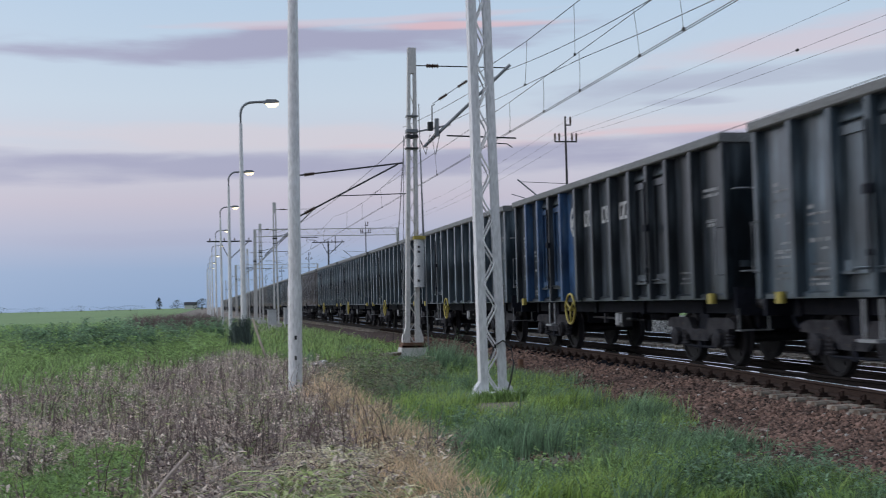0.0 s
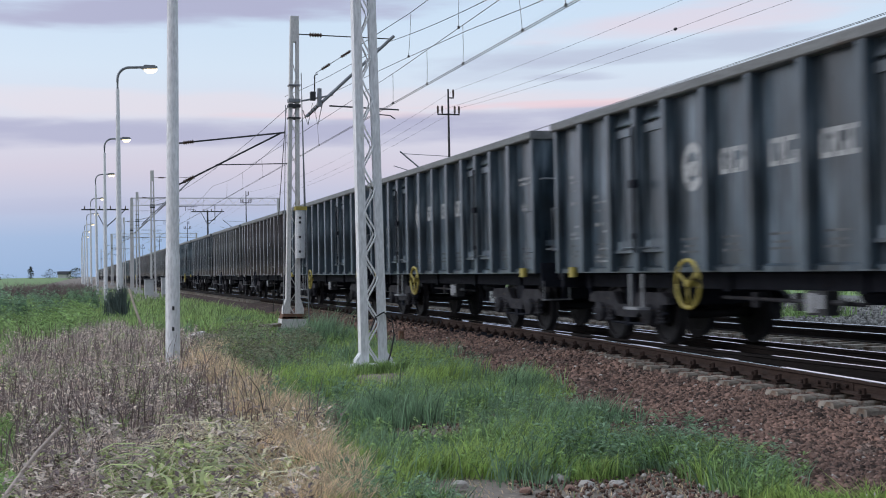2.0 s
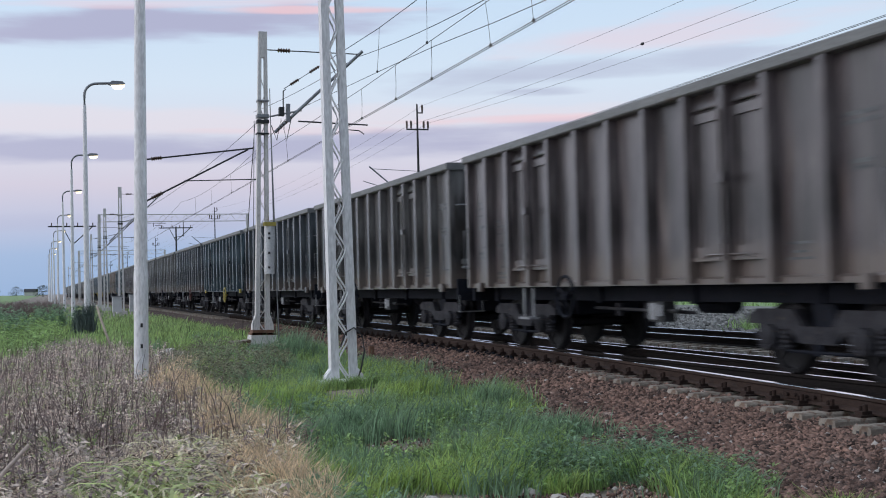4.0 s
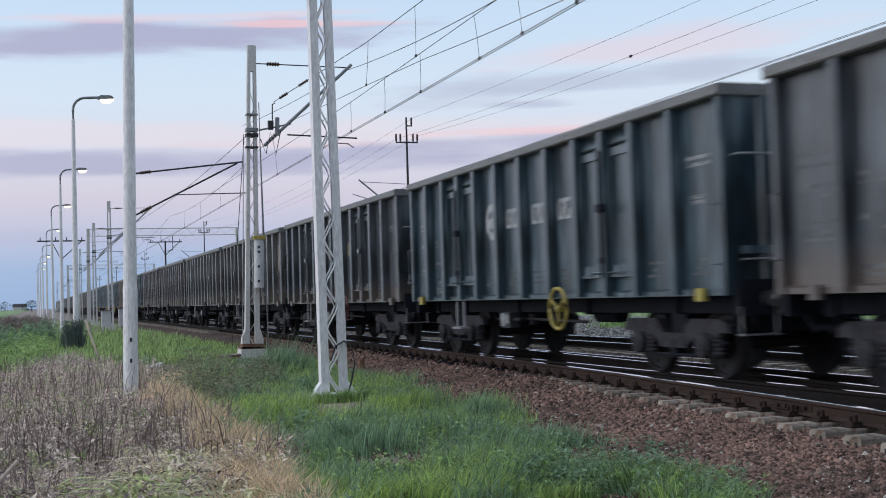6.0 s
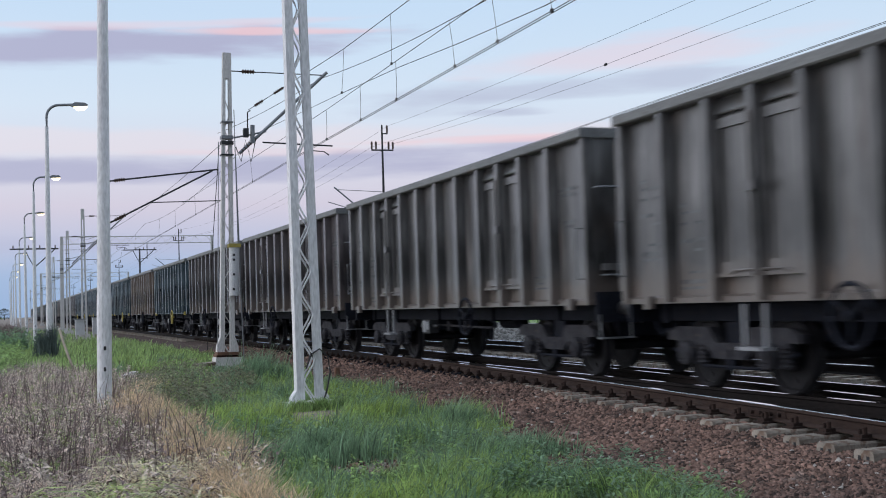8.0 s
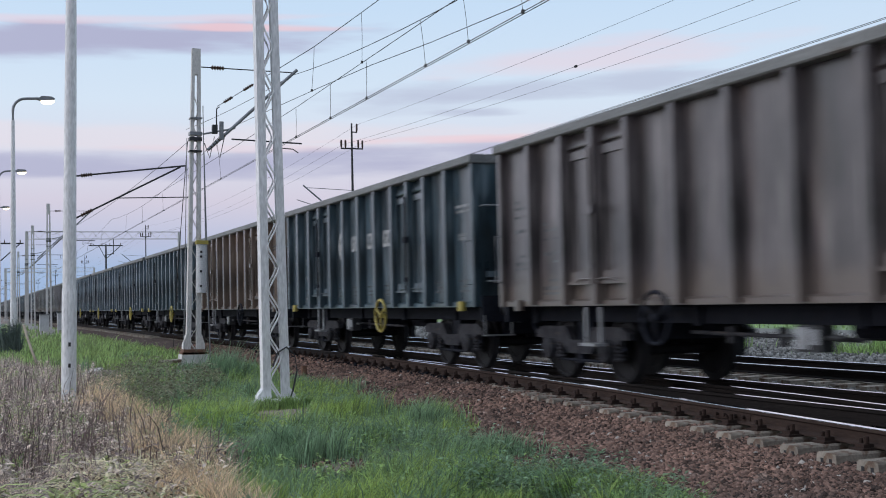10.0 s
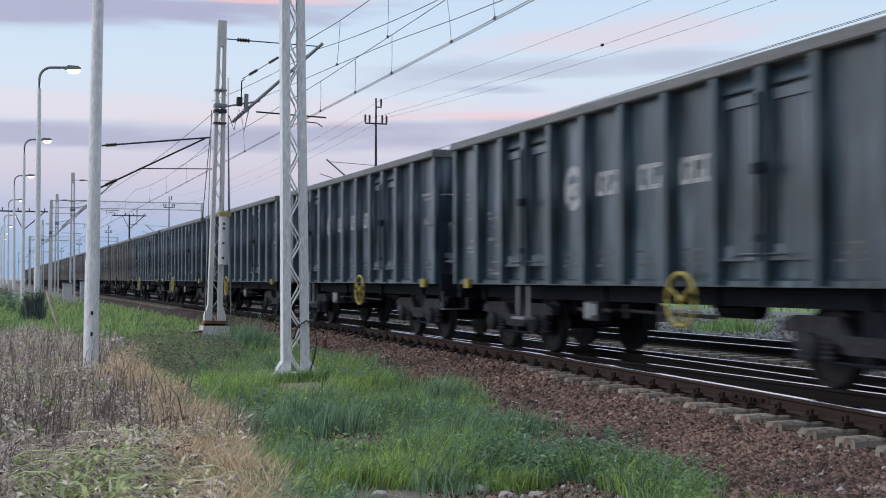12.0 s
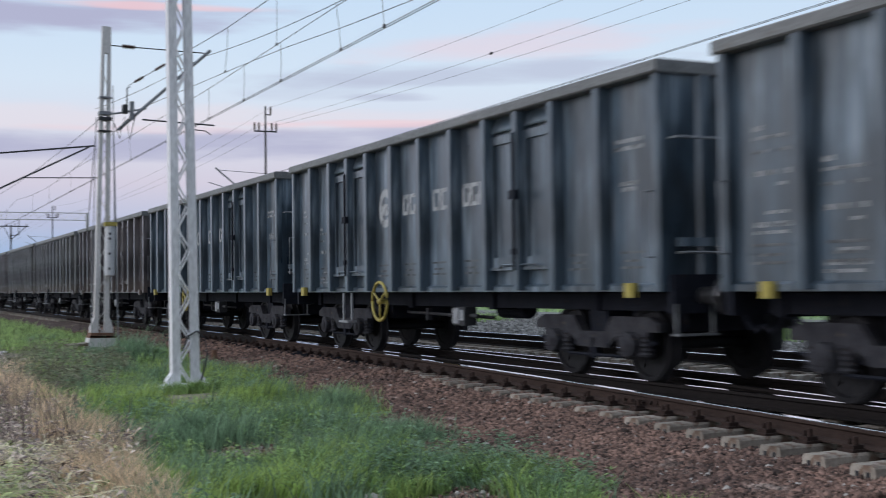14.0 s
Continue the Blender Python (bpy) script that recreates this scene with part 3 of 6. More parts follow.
    g.lathe([(0.10, 0.0), (0.10, 0.28), (0.085, 0.29), (0.085, 0.46), (0.22, 0.47), (0.225, 0.49), (0.20, 0.505)], axis="y", n=16)
    M["buffer"] = g
    g = Geo()
    g.path([(0, 0, 0.0), (0, 0.18, -0.02), (0, 0.36, -0.12), (0, 0.5, -0.22)], 0.035).box(-0.09, 0.09, 0.12, 0.32, -0.08, 0.06)
    M["coupling"] = g
    # wheelset
    g = Geo()
    for s in (-1, 1):
        a = s * 0.75
        g.lathe([(0.16, a - s * 0.09), (0.18, a - s * 0.075), (0.36, a - s * 0.055), (0.375, a - s * 0.07), (0.485, a - s * 0.07), (0.488, a - s * 0.045), (0.462, a - s * 0.03),
                 (0.455, a + s * 0.065), (0.40, a + s * 0.068), (0.385, a + s * 0.03), (0.20, a + s * 0.02), (0.14, a + s * 0.07), (0.13, a + s * 0.09)], (0, 0, 0), "x", 28)
    g.tube((-1.05, 0, 0), (1.05, 0, 0), 0.075, n=12)
    for k in range(3):
        c, s2 = math.cos(k * 2.094), math.sin(k * 2.094)
        for s in (-1, 1):
            g.tube((s * 0.775, 0.3 * c, 0.3 * s2), (s * 0.792, 0.3 * c, 0.3 * s2), 0.03, n=6)
    M["wheelset"] = g
    # bogie: cross beam, and cast side frames with pedestals
    g = Geo()
    ring = [(-1.45, 0.72), (-1.25, 0.80), (-0.45, 0.80), (-0.28, 0.60), (0.28, 0.60), (0.45, 0.80), (1.25, 0.80), (1.45, 0.72), (1.45, 0.62), (1.22, 0.62), (1.18, 0.34), (1.08, 0.34),
            (1.05, 0.60), (0.75, 0.60), (0.72, 0.34), (0.62, 0.34), (0.55, 0.56), (0.34, 0.40), (-0.34, 0.40), (-0.55, 0.56), (-0.62, 0.34), (-0.72, 0.34), (-0.75, 0.60), (-1.05, 0.60),
            (-1.08, 0.34), (-1.18, 0.34), (-1.22, 0.62), (-1.45, 0.62)]
    g.prism(ring, "x", -0.06, 0.06)
    M["side_frame"] = g
    g = Geo()
    g.box(-0.95, 0.95, -0.2, 0.2, 0.56, 0.86).box(-0.60, 0.60, -1.40, -0.205, 0.62, 0.90).box(-0.60, 0.60, 0.205, 1.40, 0.62, 0.90)
    M["bogie_frame"] = g
    g = Geo()
    g.box(-0.09, 0.10, -0.15, 0.15, -0.14, 0.14, 0.04).lathe([(0.15, -0.16), (0.16, -0.14), (0.16, -0.05), (0.12, -0.04)], axis="x", n=14)
    M["axle_box"] = g
    g = Geo()
    g.lathe([(0.03, -0.012), (0.075, -0.010), (0.085, 0.0)], axis="x", n=12)
    M["axle_cover"] = g
    g = Geo()
    g.lathe([(0.085 if k % 2 else 0.06, 0.32 + k * 0.027) for k in range(11)], (0, 0, 0), "z", 10)
    M["spring"] = g
    g = Geo()
    g.box(-0.06, 0.06, -0.06, 0.0, 0.25, 0.62).box(-0.3, 0.3, -0.03, 0.03, 0.42, 0.50)
    M["brake_shoe"] = g
    g = Geo()
    g.path([(0, -1.35, 0.50), (0, -0.6, 0.30), (0, 0.6, 0.30), (0, 1.35, 0.50)], 0.022).box(-0.03, 0.03, -0.05, 0.05, 0.26, 0.52)
    M["brake_rod"] = g
    g = Geo()
    g.path([(0, 0, 0), (0, 0.12, -0.05), (0, 0.24, -0.24), (0, 0.38, -0.34), (0, 0.50, -0.26)], 0.028, 7)
    M["air_hose"] = g
    g = Geo()
    g.tube((0, -1.6, 0), (0, 1.6, 0.04), 0.025).box(-0.04, 0.04, -0.3, -0.2, -0.1, 0.12).box(-0.04, 0.04, 0.7, 0.78, -0.08, 0.12)
    M["pull_rod"] = g
    # brake wheel with rim and spokes
    g = Geo()
    R, n = 0.33, 24
    g.path([(0, R * math.cos(2 * math.pi * i / n), R * math.sin(2 * math.pi * i / n)) for i in range(n + 1)], 0.027, 8)
    for k in range(3):
        c, s = math.cos(2.094 * k + 0.5), math.sin(2.094 * k + 0.5)
        g.tube((0, 0, 0), (0, R * c, R * s), 0.02)
    g.tube((-0.03, 0, 0), (0.12, 0, 0), 0.05, n=10)
    M["brake_wheel"] = g
    # step stirrup
    g = Geo()
    g.box(-0.015, 0.015, -0.235, -0.185, -0.50, 0.0).box(-0.015, 0.015, 0.185, 0.235, -0.50, 0.0).box(-0.10, 0.08, -0.235, 0.235, -0.54, -0.50)
    M["step"] = g
    g = Geo()
    g.box(-0.05, 0.05, -0.085, 0.085, 0.0, 0.17, 0.02)
    M["signal_box"] = g
    g = Geo()
    g.box(-0.10, 0.10, -0.20, 0.20, -0.2, 0.08).tube((0.0, -0.45, -0.05), (0.0, 0.55, -0.05), 0.03)
    M["brake_panel"] = g
    g = Geo()
    g.box(-0.012, 0.0, -0.02, 0.17, -0.17, 0.06).box(-0.012, 0.0, -0.19, -0.06, -0.12, 0.04)
    M["change_plate"] = g
    g = Geo()
    g.lathe([(0.05, -0.45), (0.12, -0.43), (0.15, -0.4), (0.15, 0.4), (0.12, 0.43), (0.05, 0.45)], (0, 0, 0), "y", 14)
    M["air_tank"] = g
    g = Geo()
    g.path([(0.02, 0, 0), (-0.08, 0, 0), (-0.08, 0, 0.75), (0.02, 0, 0.75)], 0.014)
    M["grab_rail"] = g
    # lettering: roundel and blocks, each with its gaps
    g = Geo()
    n, R0, R1 = 28, 0.17, 0.285
    ring = [(0, R1 * math.cos(2 * math.pi * i / n), 1.2 * R1 * math.sin(2 * math.pi * i / n)) for i in range(n)] + [(0, R0 * math.cos(2 * math.pi * i / n), 1.2 * R0 * math.sin(2 * math.pi * i / n)) for i in range(n)]
    g.add(ring, [(i, (i + 1) % n, n + (i + 1) % n, n + i) for i in range(n)])
    g.add([(0, -0.2, -0.13), (0, 0.2, -0.13), (0, 0.19, 0.07), (0, -0.19, 0.07)], [(0, 1, 2, 3)])
    M["roundel"] = g
    for k, gaps in (("wordmark", (0.30, 0.02, -0.26)), ("wordmark_b", (0.26, -0.06)), ("wordmark_c", (0.32, 0.06, -0.22))):
        g = Geo()
        for i, a in enumerate(gaps):
            b = a - (0.24 if len(gaps) == 3 else 0.28)
            g.add([(0, a, -0.17), (0, b, -0.17), (0, b, -0.11), (0, a, -0.11)], [(0, 1, 2, 3)])
            g.add([(0, a, 0.11), (0, b, 0.11), (0, b, 0.17), (0, a, 0.17)], [(0, 1, 2, 3)])
            g.add([(0, a, -0.11), (0, a - 0.07, -0.11), (0, a - 0.07, 0.11), (0, a, 0.11)], [(0, 1, 2, 3)])
            g.add([(0, b + 0.07, -0.11), (0, b, -0.11), (0, b, 0.11 if i != 1 else -0.01), (0, b + 0.07, 0.11 if i != 1 else -0.01)], [(0, 1, 2, 3)])
        M[k] = g
    g = Geo()
    random.seed(5)
    for k, z in enumerate((0.36, 0.26, 0.12, -0.1, -0.22, -0.5, -0.62, -0.7)):
        a = 0.28
        while a > -0.26:
            d = random.uniform(0.06, 0.2)
            b = max(a - d, -0.28)
            h = 0.035 if k % 3 else 0.055
            if random.random() < 0.8:
                g.add([(0, a, z - h / 2), (0, b, z - h / 2), (0, b, z + h / 2), (0, a, z + h / 2)], [(0, 1, 2, 3)])
            a = b - 0.03
    M["data_bars"] = g
    g = Geo()
    g.add([(0, -0.42, -0.45), (0, 0.42, -0.5), (0, 0.42, 0.42), (0, -0.42, 0.47)], [(0, 1, 2, 3)])
    M["pale_patch"] = g
    g = Geo()
    for z, l in ((0.06, 0.5), (-0.04, 0.34), (-0.12, 0.5)):
        g.add([(0, -l / 2, z), (0, l / 2, z), (0, l / 2, z + 0.03), (0, -l / 2, z + 0.03)], [(0, 1, 2, 3)])
    M["low_lines"] = g
    g = Geo()
    g.path([(-0.42, 0, 0), (-0.42, -0.14, 0), (0.42, -0.14, 0), (0.42, 0, 0)], 0.016)
    M["end_handrail"] = g
    g = Geo()
    g.box(-0.28, 0.28, -0.05, 0.07, -0.012, 0.012).box(-0.265, -0.24, 0.02, 0.04, 0.008, 0.35).box(0.24, 0.265, 0.02, 0.04, 0.008, 0.35)
    M["end_step"] = g
    g = Geo()
    g.box(-0.003, 0.0, 1.25, 2.2, SILL + 0.12, TOP - 0.2).box(-0.003, 0.0, 2.38, 4.1, SILL + 0.12, TOP - 0.2)
    M["blue_panel"] = g
    g = Geo()
    g.box(-0.06, 0.06, -0.12, 0.0, -0.05, 0.05, 0.02)
    M["end_marker"] = g
    g = Geo()
    for z, l in ((0.16, 0.62), (0.07, 0.62), (-0.35, 0.4), (-0.42, 0.3)):
        g.add([(0, -l / 2, z), (0, l / 2, z), (0, l / 2, z + 0.05), (0, -l / 2, z + 0.05)], [(0, 1, 2, 3)])
    M["plate_lines"] = g
    g = Geo()
    nx, ny = 5, 26
    for j in range(ny + 1):
        for i in range(nx + 1):
            x, y = -w + 0.06 + (2 * w - 0.12) * i / nx, -HALF_L + 0.08 + (2 * HALF_L - 0.16) * j / ny
            g.v.append((x, y, 2.7 + 0.35 * (1 - (x / w) ** 2) + 0.12 * noise.noise((x * 2, y, 1))))
    g.f = [(j * (nx + 1) + i, j * (nx + 1) + i + 1, (j + 1) * (nx + 1) + i + 1, (j + 1) * (nx + 1) + i) for j in range(ny) for i in range(nx)]
    M["coal_load"] = g
    return M


WG = wagon_meshes()
MESH_CACHE = {}


def wm(key, mat):
    """One shared mesh for each shape and material."""
    k = (key, mat.name)
    if k not in MESH_CACHE:
        MESH_CACHE[k] = WG[key].mesh(key, mat, key in ("coal_load", "brake_wheel"))
    return MESH_CACHE[k]


PALE_PATCH = material("pale_paint_patch", (0.27, 0.25, 0.23), (0.21, 0.20, 0.185), 0.5, 0, 2, 25)
WAGONS = []
WHEELS = []


def wagon(index, tone, words, marks, wheel_tone=None, odd_end=None):
    """One open coal wagon. marks: None, a lettering material. odd_end: another paint on the panels of its rear end."""
    p = PAINT[tone]
    t = thing("coal_wagon", words, "freight wagon", group="wagons of the coal train")
    near = -2 < index < 26
    w = HALF_W - 0.17

    def put(name, key, mat, at=(0, 0, 0), label="", parent=None, turn=None):
        o = part(name, wm(key, mat), mat, parent or t, label, at=at)
        if turn:
            o.rotation_euler = turn
        return o

    put("body", "body", p)
    put("sill", "sill", p)
    put("top_rail", "top_rail", COPING, label="worn pale steel top rail")
    for s in (-1, 1):
        put("end_rail", "end_rail", COPING, (0, s * HALF_L, 0))
    put("coal_load", "coal_load", COAL, label="black coal heap below the rim")
    put("underframe", "underframe", UNDER, label="black oily underframe")
    for y in RIBS:
        put("rib", "rib", PAINT[odd_end] if odd_end and y > 2 else p, (-w, y, 0))
    for s in (-1, 1):
        put("corner_post", "corner_post", p, (-w, s * (HALF_L - 0.05), 0), turn=(0, 0, 0))
    if near:
        for x in (-0.8, 0.0, 0.8):
            put("end_rib", "end_rib", p, (x, -HALF_L, 0))
        put("end_beam", "end_beam", p, (0, -HALF_L - 0.002, 0))
        for c in (-DOOR_Y, DOOR_Y):
            put("door_post", "rib", p, (-w, c, 0))
            put("door_bar", "door_bar", p, (-w, c, 0), "dirty steel locking bar")
            for dy in (-0.49, 0.49):
                d = put("side_door", "door", PAINT[odd_end] if odd_end and c > 2 else p, (-w - 0.002, c + dy, 0))
                put("lintel", "lintel", p, (-w, c + dy, 0), "pale worn door lintel")
                put("door_frame", "door_frame", PAINT[odd_end] if odd_end and c > 2 else p, parent=d)
            put("lock_bar", "lock_bar", UNDER if tone in ("slate", "steel", "teal", "black") else p, (-w - 0.01, c, 0))
        for y in (-HALF_L - 0.03, HALF_L + 0.03):
            put("headstock", "headstock", UNDER, (0, y, 0))
            for x in (-0.875, 0.875):
                put("buffer", "buffer", BUFFER, (x, y, 1.06), "greased steel buffer", turn=(0, 0, math.pi if y < 0 else 0))
            for x in (-0.42, 0.35):
                put("air_hose", "air_hose", UNDER, (x, y, 0.98), "black rubber brake hose", turn=(0, 0, math.pi if y < 0 else 0))
            put("coupling", "coupling", UNDER, (0, y, 1.02), turn=(0, 0, math.pi if y < 0 else 0))
        for c in (-BOGIE_Y, BOGIE_Y):
            b = put("bogie", "bogie_frame", UNDER, (0, c, 0), "black cast two-axle bogie")
            for x in (-0.99, 0.99):
                put("side_frame", "side_frame", BOGIE, (x, 0, 0), parent=b)
            put("brake_rod", "brake_rod", UNDER, (-1.02, 0, 0), parent=b)
            for dy in (-0.9, 0.9):
                ws = put("wheelset", "wheelset", WHEEL, (0, dy, 0.46), parent=b)
                WHEELS.append((index, ws, dy))
                put("axle_box", "axle_box", BOGIE, (-0.99, dy, 0.46), parent=b)
                for ds in (-0.24, 0.24):
                    put("spring", "spring", BOGIE, (-1.0, dy + ds, 0), parent=b)
                put("axle_cover", "axle_cover", BOGIE, (-1.16, dy, 0.46), parent=b)
                put("brake_shoe", "brake_shoe", UNDER, (-0.75, dy + (0.56 if dy < 0 else -0.5), 0), parent=b)
        side = -1 if index in (9, 10, 12, 15, 16, 17, 18) else 1
        put("brake_wheel", "brake_wheel", YELLOW if wheel_tone is None else wheel_tone, (-HALF_W - 0.02, side * 1.6, 0.95), "brake hand wheel")
        put("step", "step", PALE_STEEL, (-HALF_W + 0.10, 3.45, SILL - 0.02), "pale worn steel step")
        put("signal_bracket", "signal_box", YELLOW if tone in ("slate", "steel", "teal", "black") else p, (-HALF_W + 0.05, -5.93, SILL - 0.07), "end lamp bracket")
        put("signal_bracket", "signal_box", YELLOW if tone in ("slate", "steel", "teal", "black") else p, (-HALF_W + 0.05, 5.8, SILL - 0.07), "end lamp bracket")
        put("brake_panel", "brake_panel", DARK_STEEL, (-1.22, -side * 1.15, 0.80), "dark brake gear change box")
        put("change_plate", "change_plate", PALE_STEEL, (-1.33, -side * 1.15, 0.80), "pale brake gear change plate")
        put("pull_rod", "pull_rod", BOGIE, (-0.95, 0.0, 0.72), "dusty brake pull rod")
        put("air_tank", "air_tank", UNDER, (-0.4, -1.3, 0.84), "black air tank")
        put("grab_rail", "grab_rail", GALV, (-HALF_W + 0.02, HALF_L - 0.12, 1.5))
        put("grab_rail", "grab_rail", GALV, (-HALF_W + 0.02, -HALF_L + 0.12, 1.5))
    else:
        for c in (-BOGIE_Y, BOGIE_Y):
            b = put("bogie", "bogie_frame", UNDER, (0, c, 0), "black cast two-axle bogie")
            for x in (-0.99, 0.99):
                put("side_frame", "side_frame", BOGIE, (x, 0, 0), parent=b)
            for dy in (-0.9, 0.9):
                put("wheelset", "wheelset", WHEEL, (0, dy, 0.46), parent=b)
    f = -w - 0.004
    lz = 2.9 if index == 1 else 2.57
    if marks:
        put("roundel", "roundel", marks, (f, 1.75, lz), "pale round emblem")
        put("lettering", "wordmark", marks, (f, 0.68, lz), "pale block lettering")
        put("lettering", "wordmark_b", marks, (f, -0.48, lz), "pale block lettering")
        put("lettering", "wordmark_c", marks, (f, -1.62, lz), "pale block lettering")
    if near:
        put("data_panel", "data_bars", MARK_DATA if tone in ("slate", "steel", "teal", "black") else MARK_FAINT, (f, 5.85, 2.4), "rows of small pale markings")["kind"] = "stuff"
        put("data_panel", "data_bars", MARK_DATA if tone in ("slate", "steel", "teal", "black") else MARK_FAINT, (f, 4.85, 2.0), "rows of small pale markings")["kind"] = "stuff"
        if index not in (11, 14):
            put("markings", "plate_lines", MARK_DATA if tone in ("slate", "steel", "teal", "black") else MARK_FAINT, (f, -5.75, 2.72), "pale stencilled lines")["kind"] = "stuff"
        for y in (0.72, -0.44, -1.58, -4.6, -5.8, 1.86, 4.85, 5.9) if tone in ("slate", "steel", "teal") else (-4.6,):
            put("markings", "low_lines", MARK_FAINT, (f, y, 1.5), "pale stencilled lines")["kind"] = "stuff"
        put("end_handrail", "end_handrail", GALV, (-0.85, -HALF_L, 2.85), "pale steel handrail")
        put("end_handrail", "end_handrail", GALV, (-0.75, -HALF_L, 1.55), "pale steel handrail")
        put("end_step", "end_step", GALV, (-1.02, -HALF_L - 0.12, 0.62), "pale steel shunting step")
        if odd_end:
            put("repainted_panel", "blue_panel", PAINT[odd_end], (-w, 0, 0), "faded blue repainted side panels")
        if tone in ("slate", "steel", "teal", "black"):
            put("end_marker", "end_marker", RED, (-0.1, -HALF_L, 2.1), "small red end marker")
    if index in (11, 14):
        put("paint_patch", "pale_patch", PALE_PATCH, (f, -5.8, 2.75), "pale square of fresher paint")
    WAGONS.append((index, t))
    return t


TONES = {-1: "black", 0: "slate", 1: "black", 2: "slate", 3: "slate", 4: "slate", 5: "slate", 6: "brown", 7: "umber", 8: "grey", 9: "teal", 10: "grey", 11: "umber", 12: "umber", 13: "brown", 14: "brown",
         15: "teal", 16: "tan", 17: "teal", 18: "steel", 19: "steel", 20: "steel", 21: "steel", 22: "brown", 23: "umber", 24: "umber", 25: "brown", 26: "slate", 27: "tan", 28: "slate"}
WORDS = {"black": "sooty dark slate open coal wagon with ribbed sides", "slate": "dark slate-green open coal wagon with ribbed steel sides", "steel": "dark slate-blue open coal wagon with ribbed sides", "teal": "dark blue-green open coal wagon with ribbed sides", "grey": "dull grey open coal wagon with dirty ribbed sides",
         "brown": "dusty dark brown open coal wagon with ribbed sides", "tan": "rusty tan-brown open coal wagon with ribbed sides", "umber": "grimy grey-brown open coal wagon with ribbed sides"}
for k in range(-1, 42):
    tone = TONES.get(k, ("slate", "brown", "slate", "umber", "slate")[k % 5])
    marked = MARK if k in (1, 2, 3, 4, 5, 9, 15, 17, 18, 19, 20, 21, 22) else MARK_YELLOW if k in (10, 13) else None
    wagon(k, tone, ("dark slate ribbed coal wagon with one faded blue end" if k == 1 else WORDS[tone]), marked, None if tone in ("slate", "steel", "teal", "black") else (RED if k == 10 else UNDER), "blue" if k == 1 else None)


# ---- poles and masts ----
def insulator(a, b, r, sheds):
    """One turned body with sheds, from a to b."""
    a, b = Vector(a), Vector(b)
    m = (b - a).to_track_quat("Z", "Y").to_matrix()
    g = Geo()
    n, length = 2 * sheds + 1, (b - a).length
    g.lathe([(r if k % 2 else r * 0.4, length * k / (n - 1)) for k in range(n)], axis="z", n=10)
    g.v = [tuple(a + m @ Vector(v)) for v in g.v]
    return g


def lamp_post(x, y, h=10.2, r=0.085):
    t = thing("street_lamp", "tall white lamp post with curved arm and lit lantern", "street lamp", (x, y, 0), "lamp posts along the railway")
    g = Geo()
    g.lathe([(0.125, -0.3), (0.125, 1.9), (0.115, 2.0), (0.095, 6.5), (0.07, h - 0.9)], axis="z", n=16)
    pole = part("pole", g, WHITE_POLE, t, smooth=False)
    a = Geo()
    pts = [(0, 0, h - 1.0)] + [(0.5 - 0.5 * math.cos(q), 0, h - 0.5 + 0.5 * math.sin(q)) for q in [i * math.pi / 16 for i in range(9)]] + [(1.05, 0, h + 0.03)]
    a.path(pts, 0.055, 10)
    part("arm", a, GALV, t, "bent grey steel arm")
    l = Geo()
    l.prism([(0.95, h - 0.02), (1.05, h - 0.06), (1.55, h - 0.03), (1.62, h + 0.03), (1.5, h + 0.11), (1.1, h + 0.12)], "y", -0.13, 0.13)
    part("lantern", l, GALV, t, "grey lamp housing")
    b = Geo()
    b.prism([(1.06, h - 0.065), (1.60, h - 0.035), (1.60, h - 0.08), (1.48, h - 0.19), (1.18, h - 0.20)], "y", -0.12, 0.12)
    part("bulb_glass", b, LAMP_GLOW, t, "glowing warm white lamp glass")
    hole = Geo()
    for z in (0.62, 0.98):
        hole.box(-0.02, 0.02, -0.131, -0.115, z, z + 0.07)
    part("cable_hatch", hole, DARK_STEEL, t, "small dark openings")
    return t


lamp_post(1.47, 21.9).rotation_euler = (0, radians(0.75), 0)
for x, y in ((1.38, 51.8), (1.27, 79), (1.05, 107), (0.72, 140), (0.4, 175), (0.1, 210), (-0.2, 243), (-0.5, 276)):
    lamp_post(x, y).rotation_euler = (0, radians(random.uniform(-0.3, 0.3)), 0)


